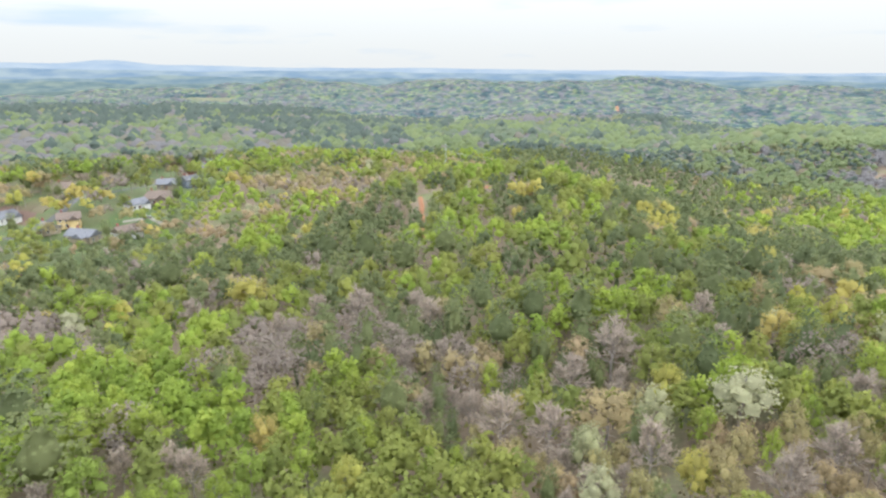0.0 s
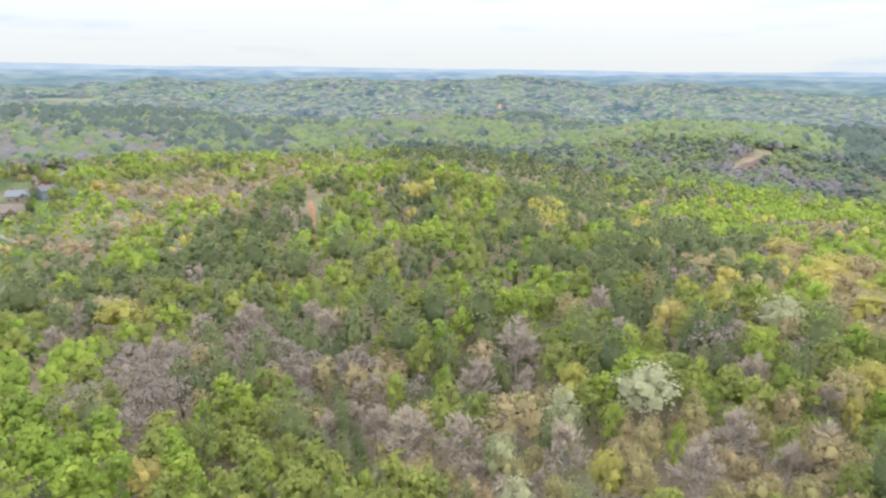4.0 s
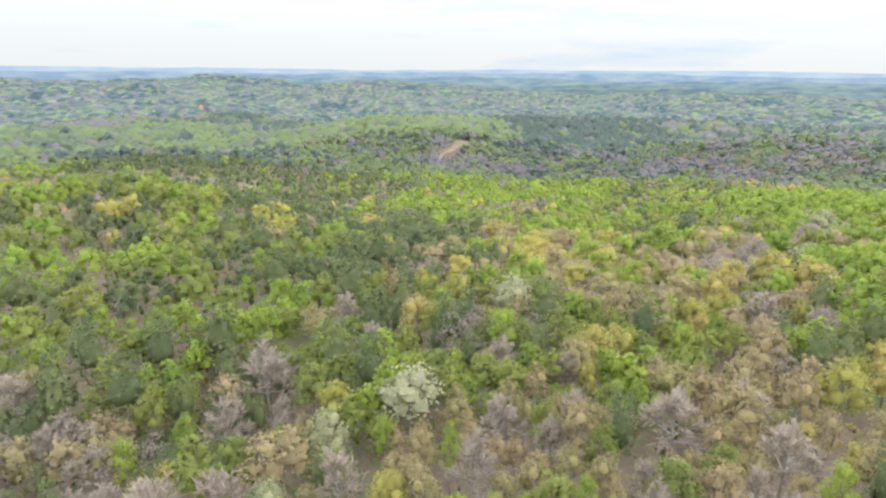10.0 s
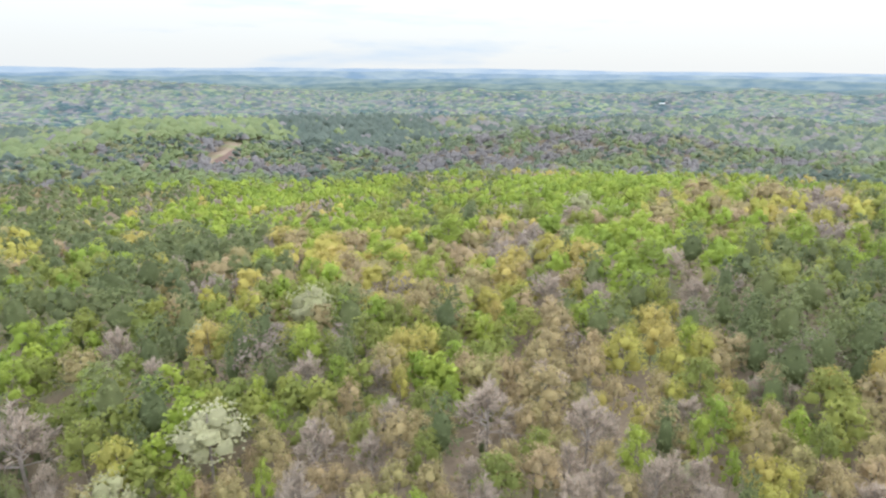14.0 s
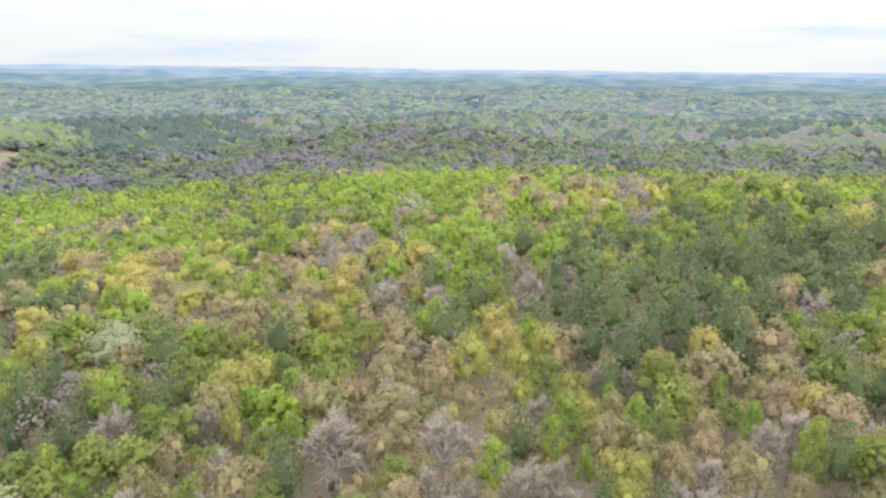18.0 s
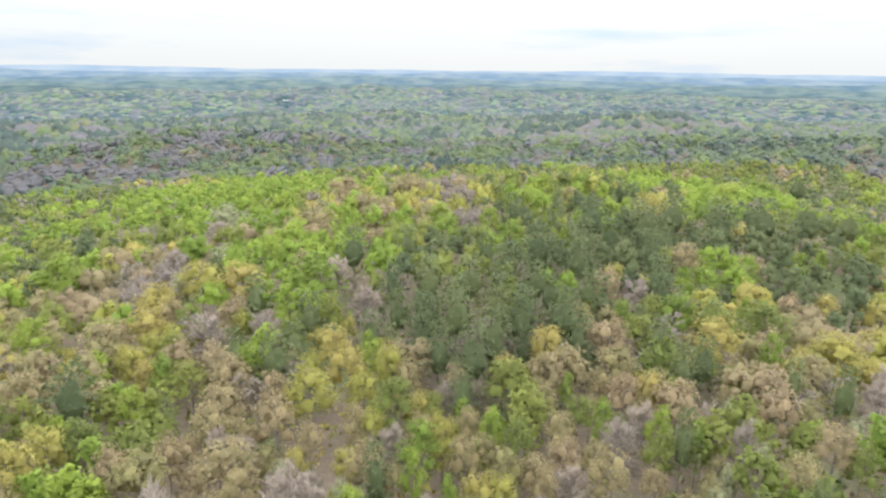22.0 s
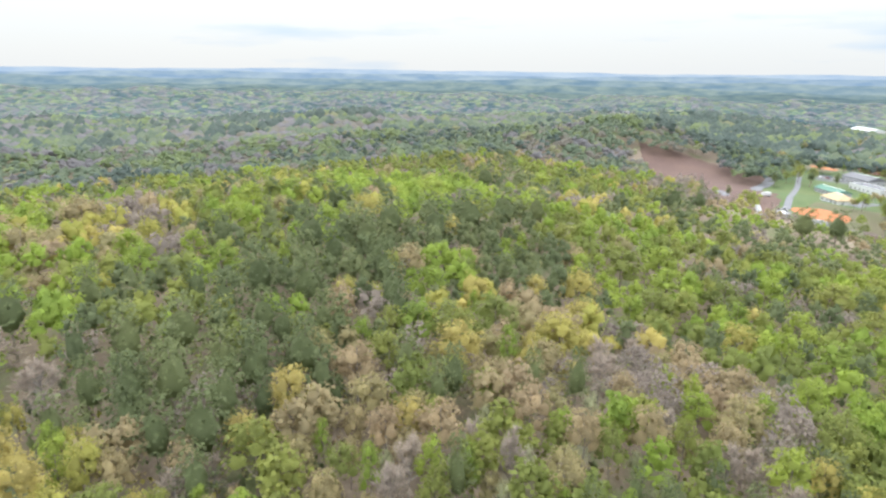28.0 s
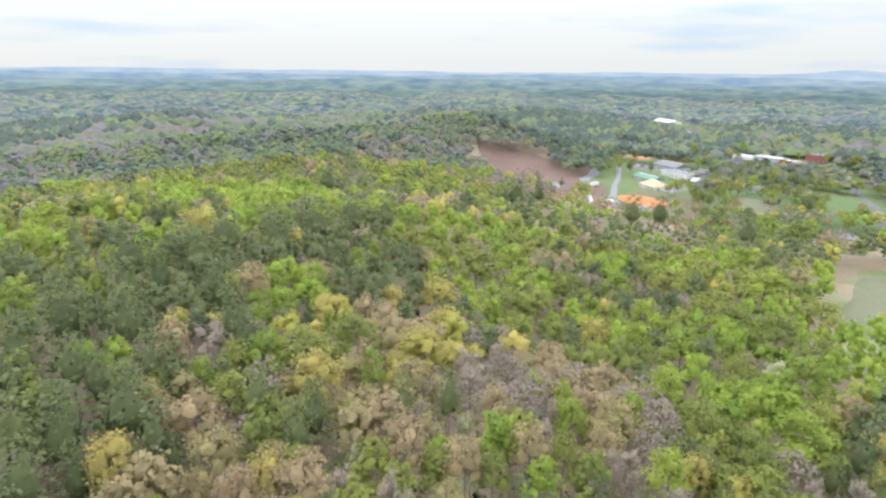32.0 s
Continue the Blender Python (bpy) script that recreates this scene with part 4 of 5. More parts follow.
# the closed canopy of the distant woods, one uneven sheet
def canopy_material():
    """Crowns as cells: a hue for each by stands, with shade and haze painted in, and their roundness as relief."""
    m, n, l, b = material("distant_canopy", 0.9, 0, 0.1)
    t = n.new("ShaderNodeTexCoord")
    cells = n.new("ShaderNodeTexVoronoi")
    cells.inputs["Scale"].default_value = 0.075
    l.new(t.outputs["Object"], cells.inputs["Vector"])
    sep = n.new("ShaderNodeSeparateColor")
    l.new(cells.outputs["Color"], sep.inputs[0])
    k = noise_node(n, l, 0.006, 4.0, rough=0.6)
    mix = n.new("ShaderNodeMath")
    mix.operation = "MULTIPLY_ADD"
    mix.inputs[1].default_value = 0.34
    l.new(sep.outputs[0], mix.inputs[0])
    sub = n.new("ShaderNodeMath")
    sub.operation = "SUBTRACT"
    sub.inputs[1].default_value = 0.17
    l.new(k.outputs[0], sub.inputs[0])
    l.new(sub.outputs[0], mix.inputs[2])
    # hues darkened for shade between crowns and blued for distance haze
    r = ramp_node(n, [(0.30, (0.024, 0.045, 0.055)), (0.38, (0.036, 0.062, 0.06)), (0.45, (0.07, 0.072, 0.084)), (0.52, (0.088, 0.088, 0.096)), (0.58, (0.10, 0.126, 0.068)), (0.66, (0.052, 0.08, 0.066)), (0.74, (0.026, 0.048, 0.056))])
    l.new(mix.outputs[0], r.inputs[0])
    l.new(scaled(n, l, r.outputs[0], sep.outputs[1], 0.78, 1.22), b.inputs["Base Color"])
    bp = n.new("ShaderNodeBump")
    bp.invert = True
    bp.inputs["Strength"].default_value, bp.inputs["Distance"].default_value = 0.6, 5.0
    l.new(cells.outputs["Distance"], bp.inputs["Height"])
    l.new(bp.outputs[0], b.inputs["Normal"])
    return m


def canopy_sheet():
    r = np.random.default_rng(77)
    radii = np.concatenate([np.arange(1270, 1500, 10.0), np.arange(1500, 2980, 17.0)])
    az = np.radians(np.arange(-46, 176, 0.4))
    rr, aa = np.meshgrid(radii, az, indexing="ij")
    x, y = (CX + rr * np.sin(aa)).ravel(), (CY + rr * np.cos(aa)).ravel()
    v = np.stack([x, y, ground(x, y) + 9 + r.uniform(0, 1, len(x)) ** 2 * 5 - 11 * (rr.ravel() < 1275) - 17 * in_clearing(x, y)], 1)
    i, j = np.meshgrid(np.arange(len(radii) - 1), np.arange(len(az) - 1), indexing="ij")
    a = i * len(az) + j
    q = np.stack([a, a + len(az), a + len(az) + 1, a + 1], -1).reshape(-1, 4)
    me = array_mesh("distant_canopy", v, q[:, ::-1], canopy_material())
    me.polygons.foreach_set("use_smooth", np.ones(len(q), bool))
    return me


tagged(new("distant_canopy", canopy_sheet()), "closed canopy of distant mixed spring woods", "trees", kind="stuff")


# ---- helpers for built things ----
def part(name, bm, mat, parent, label=""):
    me = bpy.data.meshes.new(name)
    bm.to_mesh(me)
    bm.free()
    me.materials.append(mat)
    ob = new(name, me)
    ob.parent = parent
    return tagged(ob, label)


def box(sx, sy, sz, x=0, y=0, z=0, bevel=0.0):
    """A box of that size whose bottom centre is at x, y, z."""
    bm = bmesh.new()
    bmesh.ops.create_cube(bm, size=1.0, matrix=Matrix.Translation((x, y, z + sz / 2)) @ Matrix.Diagonal((sx, sy, sz, 1)))
    if bevel:
        bmesh.ops.bevel(bm, geom=bm.edges[:], offset=bevel, segments=1, affect="EDGES")
    return bm


def gable(w, d, rise, z, over=0.5, thick=0.25, hip=0.0):
    """A pitched roof over w (along x, the ridge) by d, from height z; hip: how far the ridge stops short of the ends."""
    bm = bmesh.new()
    X, Y = w / 2 + over, d / 2 + over
    low = [bm.verts.new(v) for v in ((-X, -Y, z), (X, -Y, z), (X, Y, z), (-X, Y, z))]
    eave = [bm.verts.new(v) for v in ((-X, -Y, z + thick), (X, -Y, z + thick), (X, Y, z + thick), (-X, Y, z + thick))]
    a, b = bm.verts.new((-X + hip, 0, z + rise)), bm.verts.new((X - hip, 0, z + rise))
    for i in range(4):
        bm.faces.new((low[i], low[(i + 1) % 4], eave[(i + 1) % 4], eave[i]))
    bm.faces.new(low[::-1])
    bm.faces.new((eave[0], eave[1], b, a))
    bm.faces.new((eave[2], eave[3], a, b))
    bm.faces.new((eave[1], eave[2], b))
    bm.faces.new((eave[3], eave[0], a))
    return bm


def strip(name, points, width, mat, label, category, lift=0.3, kind="structure", step_m=5.0):
    """A band of that width laid on the ground along the points."""
    pts = []
    for (x0, y0), (x1, y1) in zip(points, points[1:]):
        n = max(1, int(math.hypot(x1 - x0, y1 - y0) / step_m))
        pts += [(x0 + (x1 - x0) * i / n, y0 + (y1 - y0) * i / n) for i in range(n)]
    pts.append(points[-1])
    vs, fs = [], []
    for i, (x, y) in enumerate(pts):
        (xa, ya), (xb, yb) = pts[max(i - 1, 0)], pts[min(i + 1, len(pts) - 1)]
        L = math.hypot(xb - xa, yb - ya) or 1
        nx, ny = -(yb - ya) / L, (xb - xa) / L
        wob = 1 + 0.10 * math.sin(i * 1.7) + 0.07 * math.sin(i * 3.9)
        for k in range(-2, 3):
            px, py = x + nx * width * 0.25 * k * wob, y + ny * width * 0.25 * k * wob
            vs.append((px, py, float(ground(px, py)) + lift - (0.5 if abs(k) == 2 else 0)))
    for i in range(len(pts) - 1):
        for k in range(4):
            a = i * 5 + k
            fs.append((a, a + 1, a + 6, a + 5))
    ob = new(name, mesh_of(name, vs, fs, mat, True))
    return tagged(ob, label, category, kind=kind)


def patch(name, corners, mat, label, category, lift=0.25, n=16, wobble=1.5):
    """A field: four corners, laid on the ground, with an uneven edge."""
    (x0, y0), (x1, y1), (x2, y2), (x3, y3) = corners
    vs, fs = [], []
    for i in range(n + 1):
        for j in range(n + 1):
            u, v = i / n, j / n
            x = (1 - u) * (1 - v) * x0 + u * (1 - v) * x1 + u * v * x2 + (1 - u) * v * x3
            y = (1 - u) * (1 - v) * y0 + u * (1 - v) * y1 + u * v * y2 + (1 - u) * v * y3
            x, y = x + wobble * math.sin(0.13 * y + i), y + wobble * math.sin(0.11 * x + j)
            edge = i in (0, n) or j in (0, n)
            vs.append((x, y, float(ground(x, y)) + lift - (0.6 if edge else 0)))
    for i in range(n):
        for j in range(n):
            a = i * (n + 1) + j
            fs.append((a, a + n + 1, a + n + 2, a + 1))
    me = mesh_of(name, vs, fs, mat, True)
    bm = bmesh.new()
    bm.from_mesh(me)
    bmesh.ops.recalc_face_normals(bm, faces=bm.faces)
    if sum(f.normal.z for f in bm.faces) < 0:
        bmesh.ops.reverse_faces(bm, faces=bm.faces)
    bm.to_mesh(me)
    bm.free()
    return tagged(new(name, me), label, category, kind="structure")


def disc(name, x, y, rx, ry, turn, mat, label, category, lift=0.45):
    vs, fs = [(x, y, float(ground(x, y)) + lift)], []
    n, rings = 36, 5
    s, c = math.sin(radians(turn)), math.cos(radians(turn))
    for k in range(1, rings + 1):
        for i in range(n):
            a = 2 * math.pi * i / n
            w = k / rings * (1 + 0.03 * math.sin(5 * a))
            u, v = rx * w * math.cos(a), ry * w * math.sin(a)
            px, py = x + u * c - v * s, y + u * s + v * c
            vs.append((px, py, float(ground(px, py)) + lift - (0.5 if k == rings else 0)))
    for i in range(n):
        j = (i + 1) % n
        fs.append((0, 1 + i, 1 + j))
        for k in range(rings - 1):
            fs.append((1 + k * n + i, 1 + (k + 1) * n + i, 1 + (k + 1) * n + j, 1 + k * n + j))
    return tagged(new(name, mesh_of(name, vs, fs, mat, True)), label, category, kind="structure")


# ---- colours of the built things ----
BROWN_EARTH = mottled("brown_earth", (0.082, 0.05, 0.044), (0.11, 0.07, 0.056), 0.03, 0.95, fine=14, bump=0.3)
STRAW = mottled("straw_grass", (0.098, 0.08, 0.052), (0.08, 0.088, 0.04), 0.05, 0.95, fine=12)
LAWN = mottled("lawn", (0.05, 0.085, 0.03), (0.078, 0.098, 0.036), 0.04, 0.95, fine=12)
PALE_FIELD = mottled("pale_field", (0.115, 0.108, 0.075), (0.085, 0.097, 0.055), 0.05, 0.95, fine=12)
CLAY = mottled("orange_clay", (0.33, 0.11, 0.05), (0.38, 0.14, 0.06), 0.10, 0.95, fine=9)
DIRT = mottled("red_dirt", (0.24, 0.11, 0.06), (0.31, 0.15, 0.085), 0.2, 0.95, fine=7)
GRAVEL = mottled("pale_gravel", (0.12, 0.12, 0.135), (0.155, 0.155, 0.17), 0.2, 0.95, fine=9)
ASPHALT = mottled("worn_asphalt", (0.065, 0.066, 0.072), (0.09, 0.09, 0.092), 0.1, 0.9, fine=12)
CONCRETE = mottled("concrete", (0.17, 0.155, 0.14), (0.21, 0.195, 0.175), 0.2, 0.9, fine=9)
SCRUB = mottled("rough_grass", (0.085, 0.09, 0.045), (0.06, 0.09, 0.033), 0.06, 0.95, fine=10)
DARK_MULCH = mottled("dark_mulch", (0.06, 0.035, 0.035), (0.085, 0.05, 0.045), 0.2, 0.95)
PAINT = {n: mottled("paint_" + n, a, b, 0.5, 0.6, fine=6) for n, a, b in (
    ("white", (0.50, 0.50, 0.51), (0.57, 0.57, 0.57)), ("tan", (0.24, 0.20, 0.15), (0.29, 0.245, 0.185)), ("brick", (0.20, 0.075, 0.06), (0.25, 0.10, 0.075)),
    ("grey", (0.30, 0.30, 0.31), (0.36, 0.36, 0.37)), ("yellow", (0.50, 0.38, 0.18), (0.55, 0.43, 0.22)), ("blue", (0.11, 0.14, 0.20), (0.14, 0.17, 0.24)))}
ROOF = {n: mottled("roof_" + n, a, b, 0.8, 0.8, fine=7, bump=0.2) for n, a, b in (
    ("grey", (0.10, 0.10, 0.115), (0.14, 0.14, 0.15)), ("brown", (0.095, 0.072, 0.062), (0.13, 0.10, 0.085)), ("white", (0.40, 0.42, 0.44), (0.47, 0.48, 0.49)),
    ("tan", (0.33, 0.25, 0.15), (0.37, 0.285, 0.18)), ("green", (0.07, 0.15, 0.12), (0.10, 0.19, 0.15)), ("slate", (0.10, 0.105, 0.125), (0.13, 0.135, 0.155)),
    ("red", (0.19, 0.08, 0.075), (0.24, 0.10, 0.09)))}
PANE = mottled("window_pane", (0.03, 0.035, 0.045), (0.05, 0.06, 0.07), 0.6, 0.15, spec=0.6)
TRIM = mottled("white_trim", (0.60, 0.60, 0.58), (0.68, 0.68, 0.66), 0.8, 0.6)
STEEL = mottled("galvanised_steel", (0.34, 0.36, 0.38), (0.42, 0.44, 0.46), 0.5, 0.5, metal=0.6)
RUBBER = mottled("tyre_rubber", (0.02, 0.02, 0.02), (0.03, 0.03, 0.03), 1.0, 0.9)
FABRIC = mottled("white_sheeting", (0.50, 0.51, 0.53), (0.58, 0.58, 0.60), 0.7, 0.7, bump=0.2)


def windows(parent, w, d, z, n_long, n_short, size=(1.1, 1.4)):
    """Windows with a frame and a pane along the four walls."""
    for side in (-1, 1):
        for n, span, depth, flip in ((n_long, w, d, False), (n_short, d, w, True)):
            for i in range(n):
                u = (i + 0.5) / n * span - span / 2
                x, y = (side * (depth / 2 + 0.03), u) if flip else (u, side * (depth / 2 + 0.03))
                fx, fy = (0.12, size[0] + 0.3) if flip else (size[0] + 0.3, 0.12)
                px, py = (0.16, size[0]) if flip else (size[0], 0.16)
                win = part("window", box(fx, fy, size[1] + 0.3, x, y, z), TRIM, parent)
                part("pane", box(px, py, size[1], x + (side * 0.02 if flip else 0), y + (0 if flip else side * 0.02), z + 0.15), PANE, win)


def house(x, y, w, d, h, turn, wall, roof, label, wing=True, hip=0.0, rise=None):
    """A pitched-roof house with a cross wing, a chimney, a door and windows."""
    BUILT.append((x, y, w * 0.6))
    root = new("house")
    root.matrix_basis = pose(x, y, float(ground(x, y)) - 0.2, 0, 0, turn)
    rise = rise or d * 0.36
    part("wall", box(w, d, h + 0.1), wall, root)
    part("roof", gable(w, d, rise, h, hip=hip), roof, root)
    if not hip:
        bm = bmesh.new()
        for s in (-1, 1):
            vs = [bm.verts.new((s * (w / 2 - 0.02), yy, zz)) for yy, zz in ((-d / 2, h), (d / 2, h), (0, h + rise * 0.86))]
            bm.faces.new(vs if s > 0 else vs[::-1])
        part("gable", bm, wall, root)
    if wing:
        part("wing", box(w * 0.36, d * 0.5, h, w * 0.2, -d * 0.62), wall, root)
        bm = gable(d * 0.8, w * 0.36, rise * 0.8, h, 0.4)
        bmesh.ops.transform(bm, matrix=Matrix.Translation((w * 0.2, -d * 0.5, 0)) @ Matrix.Rotation(math.pi / 2, 4, "Z"), verts=bm.verts)
        part("wing_roof", bm, roof, root)
    part("chimney", box(0.9, 0.9, rise + 1.2, -w * 0.28, d * 0.16, h), PAINT["brick"], root)
    part("door", box(1.0, 0.14, 2.1, -w * 0.08, -d / 2 - 0.05, 0.25), PAINT["brick"], root)
    windows(root, w, d, 1.1, 4, 2)
    if h > 4.5:
        windows(root, w, d, 3.9, 4, 2)
    return tagged(root, label, "house", "houses at the wood's edge")


def hall(x, y, w, d, h, turn, wall, roof, label, pitched=False, rise=2.0, hip=0.0):
    """A plain commercial building: flat with a parapet, or under a low metal roof."""
    BUILT.append((x, y, w * 0.6))
    root = new("building")
    root.matrix_basis = pose(x, y, float(ground(x, y)) - 0.3, 0, 0, turn)
    part("wall", box(w, d, h), wall, root)
    if pitched:
        part("roof", gable(w, d, rise, h, 0.6, 0.3, hip), roof, root)
        part("ridge_cap", box(w - 2 * hip, 0.5, 0.18, 0, 0, h + rise - 0.08), TRIM, root)
    else:
        part("roof", box(w - 0.7, d - 0.7, 0.25, 0, 0, h), roof, root)
        for sx, sy, px, py in ((w + 0.1, 0.35, 0, d / 2), (w + 0.1, 0.35, 0, -d / 2), (0.35, d - 0.3, w / 2, 0), (0.35, d - 0.3, -w / 2, 0)):
            part("parapet", box(sx, sy, 0.7, px, py, h), wall, root)
        for i in range(3):
            part("roof_unit", box(1.8, 1.5, 1.1, (i - 1) * w * 0.27, d * 0.12 * (i - 1), h + 0.25), STEEL, root)
    windows(root, w, d, 1.2, max(3, int(w / 5)), max(2, int(d / 6)), (1.6, 1.4))
    part("door", box(2.0, 0.16, 2.3, w * 0.1, -d / 2 - 0.06, 0.3), PANE, root)
    return tagged(root, label, "building")


BUILT = []  # x, y, radius of what stands in the way of yard trees

# ---- the suburb at the wood's edge ----
strip("road", [(-300, 250), (-214, 314), (-216, 345), (-222, 372), (-200, 400), (-176, 440), (-168, 500), (-160, 560)], 7, ASPHALT, "narrow grey asphalt street between houses", "road")
strip("driveway", [(-222, 372), (-212, 388), (-222, 396)], 5, CONCRETE, "pale concrete driveway", "driveway", 0.4)
strip("driveway", [(-176, 335), (-164, 342), (-152, 334)], 4, CONCRETE, "pale concrete driveway", "driveway", 0.4)
strip("road", [(-452, 740), (-446, 810), (-452, 900)], 7, ASPHALT, "far grey asphalt street between trees", "road")
patch("suburb_lawn", [(-275, 262), (-140, 258), (-138, 565), (-245, 565)], SCRUB, "rough green grass and scrub between houses", "lawn", 0.12, 40)
patch("yard", [(-262, 330), (-222, 322), (-228, 352), (-258, 362)], BROWN_EARTH, "bare reddish-brown earth bank", "ground", 0.2)
patch("yard", [(-246, 352), (-224, 340), (-226, 372), (-246, 386)], STRAW, "straw-coloured lawn before a house", "lawn", 0.4)
patch("yard", [(-188, 326), (-158, 326), (-158, 352), (-188, 352)], LAWN, "green mown yard", "lawn", 0.2)
patch("yard", [(-214, 412), (-168, 412), (-160, 450), (-206, 450)], STRAW, "straw-coloured yard between houses", "lawn", 0.2)
house(-177, 355, 11, 8, 3.4, 62, PAINT["white"], ROOF["slate"], "white house with a blue-grey roof in a mown yard")
house(-235, 387, 17, 11, 3.6, 20, PAINT["tan"], ROOF["brown"], "large brown-roofed house with gables above a bank")
house(-208, 317, 13, 9, 3.2, -30, PAINT["tan"], ROOF["grey"], "low house with a grey roof by the street")
house(-200, 326, 11, 9, 5.2, 30, PAINT["yellow"], ROOF["brown"], "two-storey house with yellow-tan walls")
house(-184, 310, 15, 9, 3.4, -12, PAINT["tan"], ROOF["slate"], "house with a blue-grey gabled roof among trees")
house(-166, 318, 12, 9, 3.4, 60, PAINT["white"], ROOF["brown"], "brown-roofed house with a white chimney side")
house(-168, 366, 17, 11, 3.6, 8, PAINT["tan"], ROOF["brown"], "wide tan house half hidden by trees", hip=3)
house(-176, 398, 13, 9, 3.4, 15, PAINT["tan"], ROOF["slate"], "house with a slate-blue roof by the street")
house(-163, 402, 10, 8, 5.0, 50, PAINT["blue"], ROOF["slate"], "blue two-storey house among trees")
house(-188, 462, 14, 9, 3.6, 5, PAINT["brick"], ROOF["brown"], "brown-roofed brick house in a row")
house(-178, 480, 13, 9, 3.6, 20, PAINT["tan"], ROOF["grey"], "grey-roofed house in a row by the wood")
house(-180, 503, 13, 9, 3.6, 10, PAINT["grey"], ROOF["slate"], "grey house in a row by the wood")
house(-165, 522, 15, 10, 3.6, 30, PAINT["brick"], ROOF["brown"], "brick house at the end of a row")
house(-214, 512, 15, 10, 3.4, 0, PAINT["brick"], ROOF["brown"], "reddish brick house behind the row")
house(-238, 330, 12, 9, 3.4, 70, PAINT["white"], ROOF["slate"], "white house with a slate roof under trees")
house(-440, 880, 14, 10, 3.6, 10, PAINT["white"], ROOF["white"], "far white house among trees")
house(-462, 800, 14, 10, 3.6, 50, PAINT["white"], ROOF["grey"], "far white house with a grey roof")
house(-455, 765, 12, 9, 3.6, 20, PAINT["white"], ROOF["grey"], "far small white house by a street")
house(1590, 432, 15, 11, 4, 20, PAINT["white"], ROOF["white"], "lone white house on a far wooded ridge")

# ---- the track, the clearings and the power line ----
strip("dirt_track", [(-7, 268), (-8, 285), (-9, 315), (-11, 346)], 2.8, DIRT, "orange-red dirt track through the pines", "track", 0.3)
disc("bare_ground", 32, 442, 7, 6, 0, DIRT, "small clearing of bare orange dirt", "ground")
disc("bare_ground", 89, 443, 8, 5, 0, DIRT, "small clearing of bare orange dirt", "ground")
strip("cleared_strip", [(388, 546), (423, 574), (455, 593), (502, 622), (558, 660)], 18, BROWN_EARTH, "bare brown strip cut through a wooded hillside", "ground", 0.6, step_m=10)
strip("dirt_track", [(373, 1328), (396, 1410), (412, 1483), (426, 1542)], 5, DIRT, "far orange dirt track on a hill", "track", 0.8, step_m=10)
disc("bare_ground", -627, 1749, 80, 50, 0, PALE_FIELD, "far pale meadow between dark woods", "ground", 0.8)


def pylon(x, y, h, turn):
    root = new("power_pylon")
    root.matrix_basis = pose(x, y, float(ground(x, y)), 0, 0, turn)
    for sx in (-1, 1):
        for sy in (-1, 1):
            part("leg", from_limbs([limb((sx * 2.2, sy * 2.2, -0.5), (sx * 0.5, sy * 0.5, h * 0.62), 0.16, 0.11), limb((sx * 0.5, sy * 0.5, h * 0.62), (sx * 0.3, sy * 0.3, h), 0.11, 0.09)]), STEEL, root)
    for k in range(6):
        z0, z1 = h * 0.1 * k, h * 0.1 * (k + 1)
        r0, r1 = 2.2 - 0.28 * k, 2.2 - 0.28 * (k + 1)
        part("brace", from_limbs([limb((-r0, s * r0, z0), (r1, s * r1, z1), 0.07, 0.07) for s in (-1, 1)] + [limb((s * r0, r0, z0), (s * r1, -r1, z1), 0.07, 0.07) for s in (-1, 1)]), STEEL, root)
    for z in (h * 0.72, h * 0.84, h * 0.96):
        part("crossarm", box(0.3, 7.5, 0.3, 0, 0, z, 0.05), STEEL, root)
        for s in (-1, 1):
            part("insulator", box(0.22, 0.22, 1.1, 0, s * 3.5, z - 1.1, 0.06), PANE, root)
    return tagged(root, "grey steel lattice power pylon rising from the pines", "pylon")


def from_limbs(ps):
    vs, fs = joined(ps)
    bm = bmesh.new()
    bv = [bm.verts.new(v) for v in vs]
    for f in fs:
        bm.faces.new([bv[i] for i in f])
    return bm


pylon(4, 443, 27, 0)
pole = new("power_pole")
pole.matrix_basis = pose(112, 452, float(ground(112, 452)), 0, 0, 0)
part("pole", from_limbs([limb((0, 0, -0.5), (0, 0, 21), 0.22, 0.15)]), BARK, pole)
part("crossarm", box(0.3, 7.2, 0.3, 0, 0, 20.2, 0.05), BARK, pole)
tagged(pole, "tall wooden power pole among the trees", "pole")
for s in (-1, 1):
    za, zb = float(ground(4, 443)) + 27 * 0.84 - 1.1, float(ground(112, 452)) + 20.3
    ps, prev = [], None
    for i in range(13):
        u = i / 12
        p = (4 + 108 * u, 443 + 9 * u + s * 3.5, za + (zb - za) * u - 5.5 * u * (1 - u))
        if prev:
            ps.append(limb(prev, p, 0.035, 0.035))
        prev = p
    me = bpy.data.meshes.new("power_line")
    bm = from_limbs(ps)
    bm.to_mesh(me)
    bm.free()
    me.materials.append(STEEL)
    tagged(new("power_line", me), "thin grey power line slung between poles", "cable")

